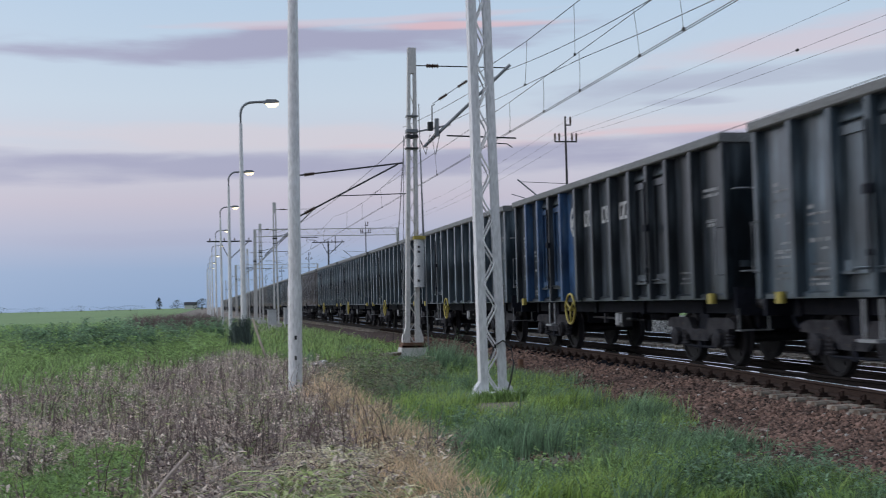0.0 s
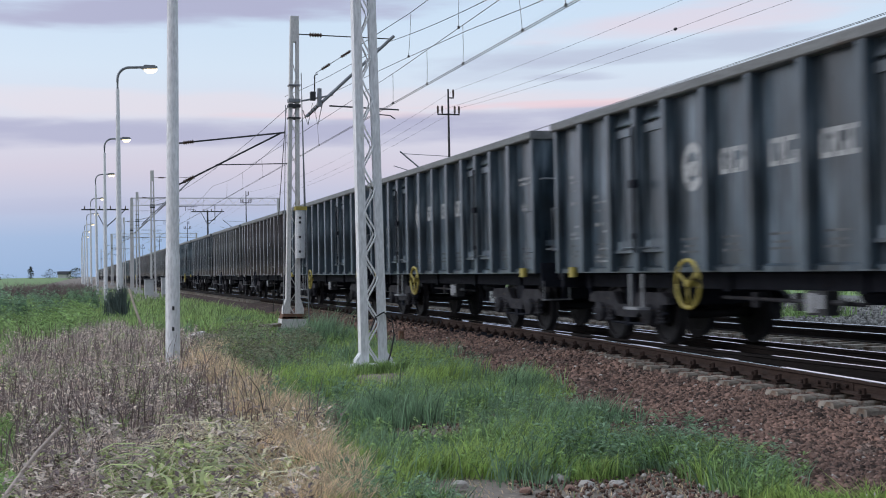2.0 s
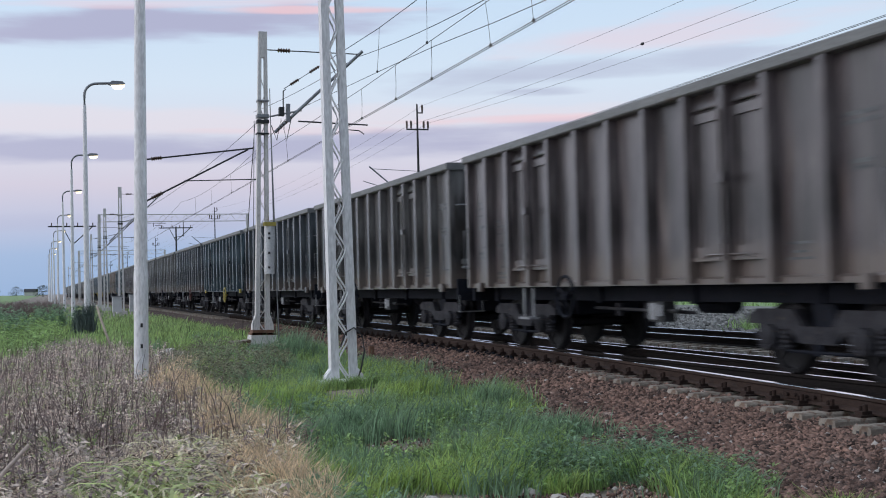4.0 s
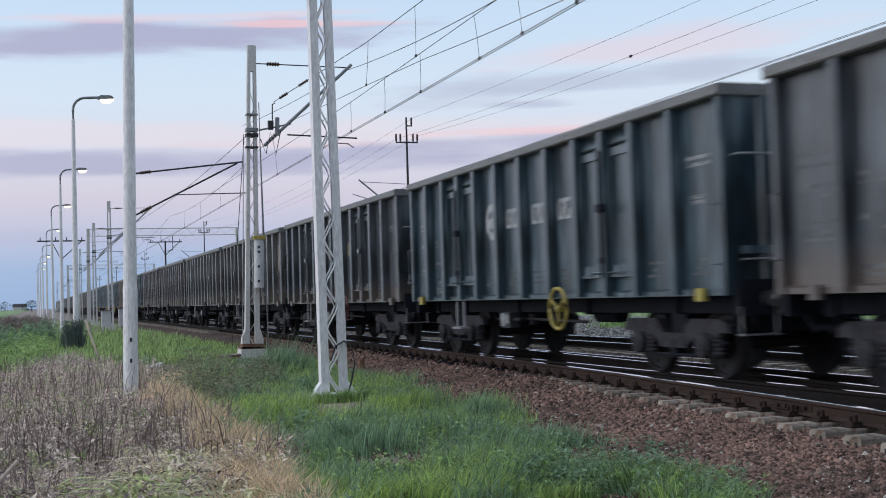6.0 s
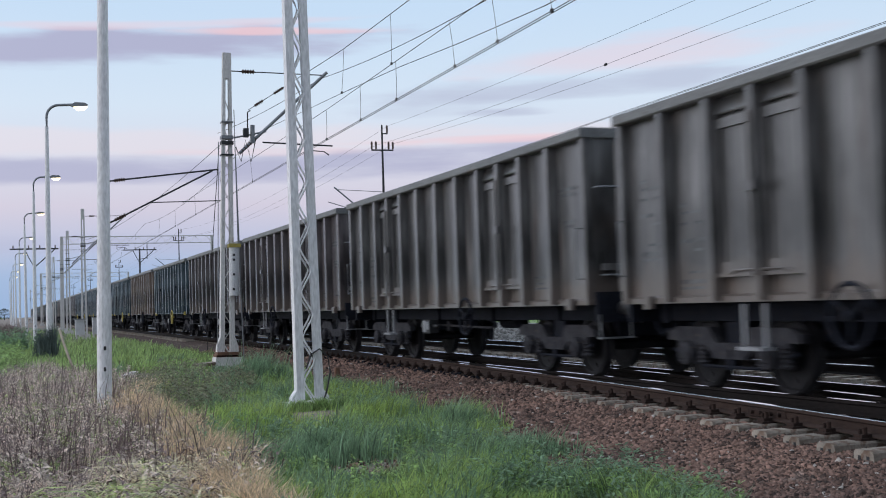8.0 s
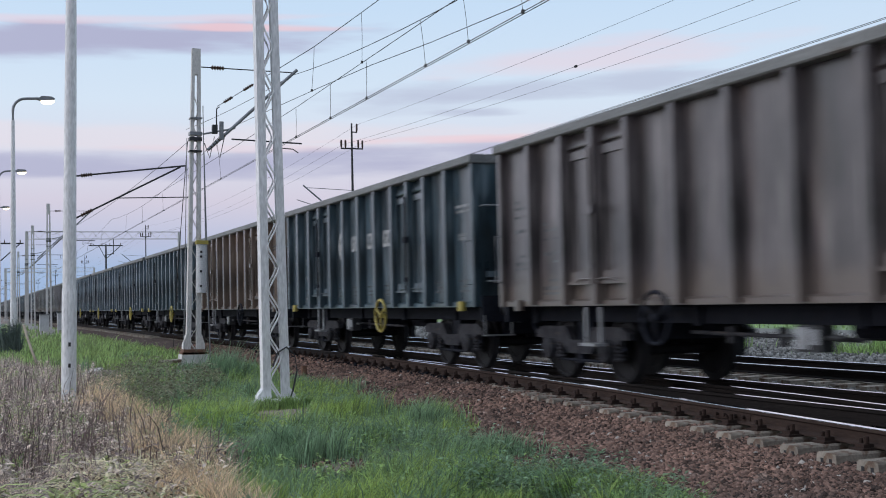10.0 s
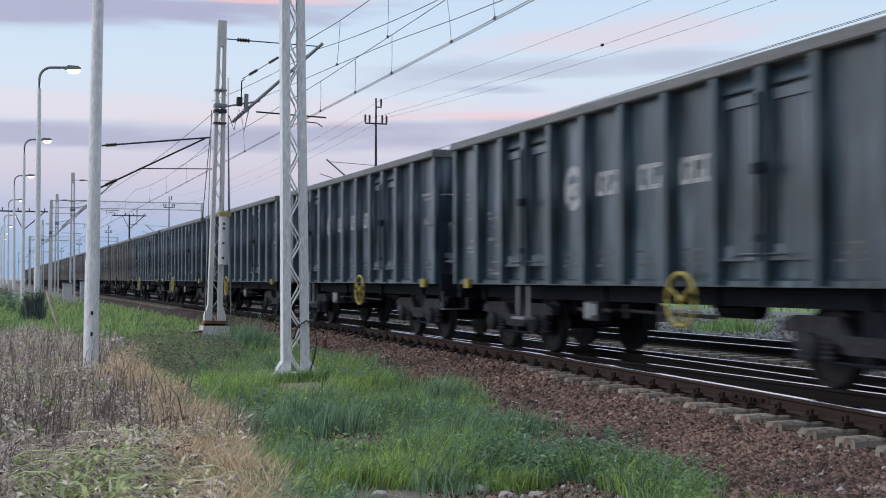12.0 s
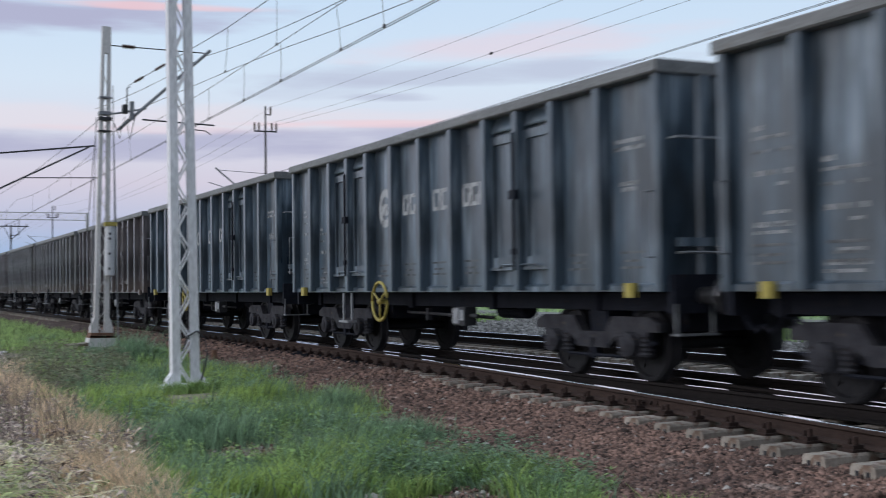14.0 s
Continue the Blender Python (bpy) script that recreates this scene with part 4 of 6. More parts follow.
def lattice_tower(x, y):
    """White lattice mast: two channel legs tied by bent bars."""
    t = thing("lattice_mast", "white-painted steel lattice mast on a concrete footing", "mast", (x, y, 0))
    h = 9.6

    def half(z):
        return 0.155 - 0.005 * z
    for s in (-1, 1):
        g = Geo()
        vs = []
        for z in (-0.1, h):
            c = half(z) * s
            vs += [(c - s * 0.065, -0.11, z), (c + s * 0.065, -0.11, z), (c + s * 0.065, 0.11, z), (c - s * 0.04, 0.11, z), (c - s * 0.04, 0.095, z), (c + s * 0.05, 0.095, z), (c + s * 0.05, -0.095, z), (c - s * 0.065, -0.095, z)]
        g.add(vs, [(i, (i + 1) % 8, 8 + (i + 1) % 8, 8 + i) for i in range(8)] + [tuple(range(8)), tuple(range(8, 16))])
        part("leg", g, WHITE_POLE, t)
        f = Geo()
        f.prism([(s * 0.2, 0.0), (s * 0.31, 0.0), (s * 0.31, 0.16), (s * 0.2, 0.30)], "y", -0.105, 0.105)
        part("base_gusset", f, WHITE_POLE, t)
    for face in (-0.118, 0.118):
        pts, z, s = [], 0.05, 1
        while z < h:
            pts.append((s * (half(z) - 0.055), face, z))
            z += 0.36
            s = -s
        smooth_pts = []
        for a, b in zip(pts, pts[1:]):
            for k in range(4):
                u = k / 4
                w = u * u * (3 - 2 * u)
                smooth_pts.append((a[0] + (b[0] - a[0]) * (0.5 * u + 0.5 * w), a[1], a[2] + (b[2] - a[2]) * u))
        g = Geo()
        g.path(smooth_pts, 0.016, 6)
        part("lacing_bar", g, WHITE_POLE, t, "bent white lacing bar")
    g = Geo()
    g.box(-0.30, 0.30, -0.26, 0.26, -0.25, 0.03, 0.02)
    part("footing", g, CONCRETE_POLE, t, "pale concrete footing")
    g = Geo()
    g.box(-0.42, 0.42, -0.30, 0.30, 0.034, 0.075)
    part("base_plate", g, WHITE_POLE, t, "white-painted steel base plate")
    g = Geo()
    g.path([(0.18, -0.15, 0.02), (0.26, -0.16, 0.25), (0.33, -0.16, 0.55), (0.30, -0.15, 0.80), (0.17, -0.14, 0.93), (0.03, -0.13, 0.85), (-0.06, -0.12, 0.62)], 0.014, 6)
    part("earth_cable", g, DARK_STEEL, t, "loose black earthing cable")
    return t


lattice_tower(4.52, 19.5).rotation_euler = (0, radians(-0.68), 0)


def mast(x, y, h, label, details=False):
    """Concrete lattice catenary mast with an arm reaching over the track."""
    t = thing("catenary_mast", label, "catenary mast", (x, y, 0), "catenary masts")
    for s in (-1, 1):
        g = Geo()
        g.add([(s * 0.205, -0.12, 0), (s * 0.085, -0.12, 0), (s * 0.085, 0.12, 0), (s * 0.205, 0.12, 0), (s * 0.115, -0.08, h), (s * 0.035, -0.08, h), (s * 0.035, 0.08, h), (s * 0.115, 0.08, h)],
              [(0, 1, 2, 3), (4, 5, 6, 7), (0, 1, 5, 4), (1, 2, 6, 5), (2, 3, 7, 6), (3, 0, 4, 7)])
        part("leg", g, CONCRETE_POLE, t)
    g = Geo()
    z, s, pts = 0.3, 1, []
    while z < h - 0.9:
        pts.append((s * (0.14 - 0.009 * z), -0.06, z))
        z += 0.42
        s = -s
    g.path(pts, 0.022, 5)
    part("lacing_bar", g, CONCRETE_POLE, t)
    g = Geo()
    g.box(-0.118, 0.118, -0.085, 0.085, h - 0.7, h + 0.02, 0.02)
    part("mast_head", g, CONCRETE_POLE, t)
    g = Geo()
    g.prism([(-0.40, -0.2), (0.40, -0.2), (0.35, 0.33), (-0.35, 0.33)], "y", -0.34, 0.34)
    part("footing", g, CONCRETE_POLE, t, "pale concrete footing")
    if details:
        g = Geo()
        g.box(-0.34, 0.34, -0.30, 0.30, 0.334, 0.40).box(-0.30, 0.30, -0.26, 0.26, 0.40, 0.47)
        part("base_shoe", g, RUST, t, "rusty steel base shoe")
        for s in (-1, 1):
            g = Geo()
            g.prism([(s * 0.14, 0.47), (s * 0.29, 0.47), (s * 0.29, 0.60), (s * 0.21, 0.86), (s * 0.14, 0.86)], "y", -0.135, 0.135)
            part("base_bracket", g, CONCRETE_POLE, t)
    arm = Geo()
    z0 = h * 0.715
    arm.tube((0.35, 0, z0 - 0.28), (2.85, 0, h - 0.36), 0.045).tube((0.2, 0, z0 + 0.15), (1.1, 0, z0 + 0.36), 0.025)
    part("bracket_arm", arm, GALV, t, "slanting grey steel bracket tube")
    tie = Geo()
    tie.tube((0.1, 0, h - 0.47), (2.7, 0, h - 0.45), 0.016)
    part("tie_rod", tie, DARK_STEEL, t)
    part("insulator", insulator((0.42, 0, h - 0.467), (0.78, 0, h - 0.462), 0.07, 5), CERAMIC, t, "dark ribbed insulator")
    foot, tip = Vector((0.35, 0, z0 - 0.28)), Vector((2.85, 0, h - 0.36))
    part("insulator", insulator(foot.lerp(tip, 0.02), foot.lerp(tip, 0.19), 0.055, 6), CERAMIC, t, "dark ribbed insulator")
    reg = Geo()
    zr = z0 + 0.05
    reg.tube((1.0, 0, zr), (3.0, 0, zr - 0.03), 0.022).path([(2.2, 0, zr), (2.2, 0, zr - 0.28), (2.25, 0, zr - 0.3)], 0.02)
    reg.path([(2.3, 0, zr - 0.18), (2.75, 0, zr - 0.2), (2.9, 0, zr - 0.3)], 0.016)
    part("registration_arm", reg, DARK_STEEL, t, "dark steel registration arm")
    for z in (z0 - 0.05, z0 + 0.10, z0 - 0.36, z0 + 0.55):
        wz = 0.21 - 0.0105 * z + 0.02
        band = Geo()
        band.box(-wz, wz, -0.15, 0.15, z, z + (0.09 if z < z0 + 0.2 and z > z0 - 0.1 else 0.04))
        part("clamp", band, DARK_STEEL if z < z0 else GALV, t, "steel clamp band")
    if details:
        g = Geo()
        g.tube((0.16, -0.2, 2.0), (0.16, -0.2, 3.32), 0.145, n=18)
        part("weight_cover", g, WHITE_BOX, t, "white tensioning weight cover")
        g = Geo()
        g.box(0.0, 0.32, -0.36, -0.05, 3.32, 3.42)
        part("yellow_collar", g, YELLOW, t, "yellow collar")
        g = Geo()
        for z in (2.15, 2.55, 2.95, 3.08):
            g.box(0.10, 0.16, -0.352, -0.342, z, z + 0.06)
        part("marking", g, DARK_STEEL, t)
        for a, b, r in (((0.45, -0.1, 0.0), (0.22, -0.1, 5.9), 0.018), ((-0.28, -0.14, 0.2), (-0.25, -0.13, z0), 0.012), ((0.28, -0.14, 3.4), (0.18, -0.12, h * 0.82), 0.012)):
            part("guy_rod", Geo().tube(a, b, r), GALV, t, "thin steel guy rod")
        g = Geo()
        g.path([(0.25, 0, z0 - 0.1), (0.40, 0, z0 - 0.5), (0.52, 0, z0 + 0.1), (0.68, 0, z0 - 0.5), (0.82, 0, z0 + 0.2)], 0.015).box(0.46, 0.60, -0.08, 0.08, z0 + 0.18, z0 + 0.42)
        g.path([(0.58, 0, z0 + 0.4), (0.58, 0, z0 + 0.88), (0.66, 0, z0 + 0.93)], 0.018)
        part("disconnector", g, DARK_STEEL, t, "dark switch gear with levers")
        g = Geo()
        g.box(0.66, 0.77, -0.07, 0.07, z0 + 0.02, z0 + 0.52, 0.02)
        part("switch_box", g, GALV, t, "grey switch box")
        g = Geo()
        g.box(-0.32, 0.32, -0.3, 0.3, 0.345, 0.39).box(-0.27, 0.27, -0.24, 0.24, 0.389, 0.43)
        part("base_plate", g, CLIP, t, "rusty steel base plates")
    return t


mast(5.5, 33.5, 8.7, "pale concrete catenary mast with white weight cover", True).rotation_euler = (0, radians(1.2), 0)
for x, y in ((4.5, 85), (4.4, 107), (4.7, 129), (4.7, 154), (4.6, 215), (4.4, 275), (4.4, 340)):
    mast(x, y, 8.7, "pale concrete catenary mast beside the track")


# ---- far-side masts, portal, poles ----
def far_mast(x, y):
    t = thing("line_pole", "dark slim mast with cross arms and cup insulators", "power pole", (x, y, 0), "masts beyond the far track")
    g = Geo()
    g.tube((0, 0, -0.2), (0, 0, 6.2), 0.13, 0.10, 10)
    part("mast_tube", g, CONCRETE_POLE, t, "pale concrete mast")
    g = Geo()
    g.tube((0, 0, 6.1), (0, 0, 9.8), 0.06, 0.04, 8)
    part("top_pole", g, DARK_STEEL, t, "dark steel extension pole")
    g = Geo()
    g.box(-0.52, 0.52, -0.03, 0.03, 8.62, 8.68)
    part("cross_arm", g, DARK_STEEL, t)
    g = Geo()
    g.box(0.0, 0.26, -0.03, 0.03, 9.38, 9.43)
    part("cross_arm", g, DARK_STEEL, t)
    for dx, z in ((-0.5, 8.68), (-0.3, 8.68), (0.3, 8.68), (0.5, 8.68), (0.24, 9.43)):
        g = Geo()
        g.lathe([(0.02, 0.0), (0.045, 0.05), (0.05, 0.3), (0.03, 0.36)], (dx, 0, z), "z", 8)
        part("insulator", g, CERAMIC, t, "dark cup insulator")
    g = Geo()
    g.tube((-0.05, 0, 5.1), (-2.3, 0, 6.95), 0.035).tube((-0.05, 0, 6.75), (-2.2, 0, 6.85), 0.014).tube((-0.8, 0, 5.75), (-2.6, 0, 6.3), 0.018)
    part("bracket_arm", g, GALV, t, "slanting cantilever tube over the far track")
    return t


for y in (52.8, 122, 191, 260, 330):
    far_mast(15.93 + lean(y) * (0.0 if y < 100 else 0.7), y)


def portal(y, x0, x1, z):
    t = thing("track_portal", "pale steel lattice portal spanning the tracks", "portal", (0, y, 0))
    for zz in (z, z + 0.75):
        g = Geo()
        g.box(x0, x1, -0.05, 0.05, zz, zz + 0.09)
        part("chord", g, CONCRETE_POLE, t)
    g = Geo()
    n = int((x1 - x0) / 0.6)
    g.path([(x0 + (x1 - x0) * i / n, 0, z + 0.06 + 0.7 * (i % 2)) for i in range(n + 1)], 0.03, 5)
    part("lacing_bar", g, CONCRETE_POLE, t)
    for x in (x0, x1):
        g = Geo()
        g.box(x - 0.15, x + 0.15, -0.12, 0.12, -0.2, z + 0.84)
        part("leg", g, CONCRETE_POLE, t)
    for x in (TRACK, FAR_TRACK):
        g = Geo()
        g.tube((x, 0, z), (x, 0, z - 1.6), 0.04).tube((x, 0, z - 1.5), (x - 1.0, 0, z - 1.7), 0.03)
        part("drop_tube", g, DARK_STEEL, t)
    return t


portal(133, 4.9, 20.5, 9.0)
portal(235, 4.9, 20.5, 8.6)


def hidden_bracket_mast():
    """Slim mast in line with the nearest lamp post, with a long bracket over the siding."""
    t = thing("bracket_mast", "slim pale mast with long dark insulated bracket", "catenary mast", (3.12, 46, 0))
    g = Geo()
    g.tube((0, 0, -0.2), (0, 0, 7.6), 0.15, 0.11, 12)
    part("mast_tube", g, CONCRETE_POLE, t)
    g = Geo()
    g.tube((0.1, 0, 6.45), (4.25, 0, 6.93), 0.032, n=10)
    part("top_tube", g, DARK_STEEL, t, "dark upper bracket tube")
    g = Geo()
    g.tube((0.1, 0, 4.85), (4.05, 0, 6.88), 0.034, n=10)
    part("bracket_arm", g, DARK_STEEL, t, "dark slanting bracket tube")
    g = Geo()
    g.tube((1.65, 0, 5.68), (4.4, 0, 5.75), 0.019)
    part("registration_arm", g, DARK_STEEL, t)
    for a, b in (((0.45, 0, 6.49), (0.85, 0, 6.54)), ((0.45, 0, 5.03), (0.85, 0, 5.24))):
        part("insulator", insulator(a, b, 0.085, 5), CERAMIC, t, "dark ribbed insulator")
    return t


hidden_bracket_mast()


def crossarm_pole(x, y, h):
    t = thing("utility_pole", "dark wooden utility pole with long cross arm", "utility pole", (x, y, 0), "utility poles")
    g = Geo()
    g.tube((0, 0, -0.2), (0, 0, h), 0.14, 0.10, 10)
    part("pole", g, DARK_STEEL, t)
    g = Geo()
    g.box(-2.2, 2.2, -0.06, 0.06, h - 0.25, h - 0.12)
    part("cross_arm", g, DARK_STEEL, t)
    g = Geo()
    g.tube((0.05, 0, h - 1.9), (1.9, 0, h - 0.2), 0.05).tube((-0.05, 0, h - 1.9), (-0.9, 0, h - 0.2), 0.04)
    part("brace", g, DARK_STEEL, t)
    for dx in (-1.9, -0.5, 0.5, 1.9):
        g = Geo()
        g.lathe([(0.03, 0.0), (0.06, 0.06), (0.05, 0.25), (0.02, 0.3)], (dx, 0, h - 0.12), "z", 8)
        part("insulator", g, CERAMIC, t)
    return t


crossarm_pole(2.0, 122, 8.2)
crossarm_pole(16.0, 166, 10.2)


def cabinet(x, y, w, h):
    t = thing("trackside_cabinet", "white steel trackside equipment cabinet on legs", "cabinet", (x, y, 0), "trackside cabinets")
    g = Geo()
    g.box(-w / 2, w / 2, -0.25, 0.25, 0.3, 0.3 + h, 0.02)
    part("body", g, WHITE_BOX, t)
    g = Geo()
    g.prism([(-w / 2 - 0.05, 0.3 + h), (w / 2 + 0.05, 0.3 + h), (w / 2, 0.36 + h), (-w / 2, 0.36 + h)], "y", -0.3, 0.3)
    part("roof", g, GALV, t)
    for dx in (-w / 2 + 0.08, w / 2 - 0.08):
        g = Geo()
        g.box(dx - 0.05, dx + 0.05, -0.2, 0.2, -0.1, 0.3)
        part("leg", g, CONCRETE_POLE, t)
    return t


cabinet(4.1, 83, 0.6, 1.0)
cabinet(5.2, 84, 0.5, 1.1)


# ---- wires ----
def wire(label, pts, r=0.009, group="overhead wires", n=5):
    g = Geo()
    g.path(pts, r, n)
    return solid("overhead_wire", g, WIRE, label, "wire", group)


def sag(a, b, drop, n=24):
    a, b = Vector(a), Vector(b)
    return [a.lerp(b, i / n) - Vector((0, 0, drop * 4 * (i / n) * (1 - i / n))) for i in range(n + 1)]


def joined(*spans):
    out = list(spans[0])
    for s in spans[1:]:
        out += list(s)[1:]
    return out


def dropper(x0, y0, z0, x1, y1, z1):
    g = Geo()
    g.path([(x0, y0, z0), (x0 * 0.5 + x1 * 0.5 + 0.01, (y0 + y1) / 2, (z0 + z1) / 2), (x1, y1, z1)], 0.006, 4)
    g.box(x1 - 0.02, x1 + 0.02, y1 - 0.03, y1 + 0.03, z1 - 0.02, z1 + 0.04)
    return solid("dropper_wire", g, WIRE, "thin dropper holding the contact wire", "wire", "dropper wires")


FAR_Y = 420
for dx in (-0.035, 0.035):
    wire("copper contact wire over the near track", [(8.5 + dx, -30, 6.39), (8.5 + dx, 33.5, 6.37), (8.5 + dx, 85, 6.3), (8.5 + dx, 154, 6.2), (8.6 + dx, FAR_Y, 6.1)], 0.0085)
    wire("copper contact wire over the far track", [(13.7 + dx, -30, 6.18), (13.6 + dx, 17, 5.99), (13.6 + dx, 52.8, 5.88), (13.3 + dx, 122, 6.0), (12.6 + dx, FAR_Y, 6.0)], 0.006)
lifted_contact = [(8.5, -25, 7.36), (8.5, 22.2, 7.32), (8.5, 33.2, 7.22), (8.5, 41.5, 7.22), (8.4, 64.0, 7.25)]
wire("second contact wire running out above the track", lifted_contact, 0.0085)
overlap = [(8.5, -25, 6.46), (8.5, 12, 6.44), (8.48, 18.4, 6.53), (8.46, 22.5, 6.77), (8.44, 26.4, 7.05), (8.42, 30.9, 7.3), (8.39, 35.5, 7.53), (8.35, 43.4, 7.93)]
wire("contact wire sloping down to the overlap", overlap, 0.0085)
near_messenger = joined(sag((8.35, 43.4, 7.93), (8.6, 85, 7.7), 0.6), sag((8.6, 85, 7.7), (8.7, 154, 7.7), 0.7), sag((8.7, 154, 7.7), (9, 300, 7.6), 0.9))
wire("sagging messenger wire above the near track", near_messenger, 0.009)
bracket_messenger = joined(sag((8.6, -40.5, 8.1), (8.5, -3.5, 8.1), 0.97, 12), sag((8.5, -3.5, 8.1), (8.35, 33.5, 8.1), 0.97, 30), sag((8.35, 33.5, 8.1), (7.4, 46, 8.3), 0.1, 6))
wire("messenger wire running to the mast bracket", bracket_messenger, 0.009)
upper_messenger = sag((8.5, -10, 8.72), (8.5, 31.7, 8.54), 0.25, 24)
wire("upper messenger wire with jumper to the switch", upper_messenger + [Vector((6.24, 33.45, 7.14))], 0.010)
for f0, f1 in ((0.62, 0.72), (0.84, 0.93)):
    a, b = Vector((8.5, 31.7, 8.54)), Vector((6.24, 33.45, 7.14))
    solid("insulator", insulator(a.lerp(b, f0), a.lerp(b, f1), 0.05, 5), CERAMIC, "dark ribbed insulator threaded on the jumper wire", "insulator", "wire insulators")
wire("anchoring wire from mast to mast", sag((5.6, 33.5, 6.3), (4.5, 85, 6.6), 0.5), 0.008)
for x, z, drop in ((16.34, 9.75, 0.75), (15.6, 8.8, 0.85), (16.6, 8.95, 1.0)):
    wire("thin power line beyond the railway", joined(sag((x + 0.5, -25, z), (x - 0.15, 52.8, z), drop, 30), sag((x - 0.15, 52.8, z), (x - 0.5, 122, z), 0.8), sag((x - 0.5, 122, z), (x - 1.2, 260, z), 1.2)), 0.005, "power lines")


def on_wire(pts, y):
    """The place on a wire at y."""
    for p, q in zip(pts, pts[1:]):
        if min(p[1], q[1]) <= y <= max(p[1], q[1]):
            return Vector(p).lerp(Vector(q), (y - p[1]) / (q[1] - p[1]))
    return Vector(pts[-1])


for upper, y, low in ((bracket_messenger, 18.2, 6.39), (bracket_messenger, 20.6, 6.39), (bracket_messenger, 22.9, 6.38), (lifted_contact, 26.9, 6.38), (lifted_contact, 30.0, 6.38), (lifted_contact, 33.6, 6.38),
                      (upper_messenger, 27.2, 7.28), (upper_messenger, 31.5, 7.34), (overlap, 38, 6.37), (near_messenger, 45, 6.36), (near_messenger, 52, 6.35), (near_messenger, 60, 6.34),
                      (near_messenger, 68, 6.33), (near_messenger, 76, 6.31), (near_messenger, 92, 6.29), (near_messenger, 104, 6.27), (near_messenger, 116, 6.25)):
    p = on_wire(upper, y)
    dropper(p[0], y, p[2], 8.5 if low < 7.3 else 8.42, y + 0.03, low)


guy = Geo()
guy.path([(5.42, 33.5, 6.15), (5.46, 35.6, 3.0), (5.55, 37.6, -0.05)], 0.011, 5)
solid("guy_wire", guy, WIRE, "thin dark stay wire from the mast to the ground", "wire", "overhead wires")
bead = Geo()
bead.lathe([(0.01, -0.09), (0.035, -0.05), (0.042, 0.0), (0.035, 0.05), (0.01, 0.09)], (15.64, 30.14, 8.10), "y", 10)
solid("line_damper", bead, DARK_STEEL, "small dark damper clamped on the power line", "damper", "power lines", smooth=True)


# ---- small things on the ground ----
def rod_thing(name, pts, r, mat, label, category):
    g = Geo()
    g.path(pts, r, 8)
    return solid(name, g, mat, label, category, smooth=True)


WOOD = material("weathered_wood", (0.34, 0.29, 0.22), (0.24, 0.20, 0.15), 0.85, 0, 6, 50, 0.4, (1, 1, 0.2))
rod_thing("leaning_post", [(1.62, 35.5, -0.05), (1.50, 37.5, 0.45), (1.42, 39.0, 0.85), (1.36, 39.6, 1.15)], 0.04, WOOD, "crooked weathered wooden post leaning over", "post")
g = Geo()
g.add([(2.45, 31.0, -0.02), (2.95, 31.5, 0.10), (2.84, 31.8, 0.11), (2.40, 31.2, -0.01), (2.45, 31.0, 0.03), (2.95, 31.5, 0.14), (2.84, 31.8, 0.15), (2.40, 31.2, 0.04)], [(0, 1, 2, 3), (4, 5, 6, 7), (0, 1, 5, 4), (1, 2, 6, 5), (2, 3, 7, 6), (3, 0, 4, 7)])
solid("broken_board", g, CONCRETE_POLE, "pale broken board lying on the ground", "board")
g = Geo()
g.add([(4.6, 33.0, 0.1), (5.2, 33.2, 0.14), (5.15, 33.7, 0.16), (4.55, 33.5, 0.12), (4.6, 33.0, 0.18), (5.2, 33.2, 0.22), (5.15, 33.7, 0.22), (4.55, 33.5, 0.19)], [(0, 1, 2, 3), (4, 5, 6, 7), (0, 1, 5, 4), (1, 2, 6, 5), (2, 3, 7, 6), (3, 0, 4, 7)])
solid("concrete_slab", g, CONCRETE, "broken pale concrete slab in the grass", "slab")


def boulder(x, y, s, mat, label, seed):
    bm = bmesh.new()
    bmesh.ops.create_icosphere(bm, subdivisions=2, radius=1.0)
    for v in bm.verts:
        d = 1 + 0.35 * noise.noise(v.co * 1.3 + Vector((seed, 0, 0)))
        v.co = Vector((v.co.x * s * d, v.co.y * s * 0.8 * d, max(v.co.z, -0.4) * s * 0.55 * d))
    me = bpy.data.meshes.new("stone")
    bm.to_mesh(me)
    bm.free()
    me.materials.append(mat)
    ob = tagged(new("stone", me), label, "stone", "loose stones")
    ob.location = (x, y, ground_z(x, y) + s * 0.2)
    return ob


PALE_STONE = material("pale_limestone", (0.52, 0.48, 0.44), (0.38, 0.34, 0.31), 0.9, 0, 8, 60, 0.4)
random.seed(3)
for x, y, s in ((3.42, 8.62, 0.085), (3.53, 8.35, 0.07), (3.36, 8.25, 0.05), (3.75, 8.3, 0.06), (6.05, 9.0, 0.10), (5.5, 8.6, 0.06), (3.0, 8.2, 0.05), (2.6, 8.5, 0.07), (3.2, 11.9, 0.05), (0.2, 9.2, 0.05), (5.6, 9.6, 0.06), (-0.4, 38, 0.14), (0.6, 40, 0.12)):
    boulder(x, y, s, PALE_STONE if s > 0.055 else STONE, "pale rough stone lying on bare ground" if s > 0.055 else "small brown stone on bare ground", x * 3 + y)
g = Geo()
g.box(6.72, 6.84, 26.4, 26.5, -0.1, 0.26, 0.02)
solid("marker_stake", g, RUST, "short rusty marker stake in the ballast", "stake")

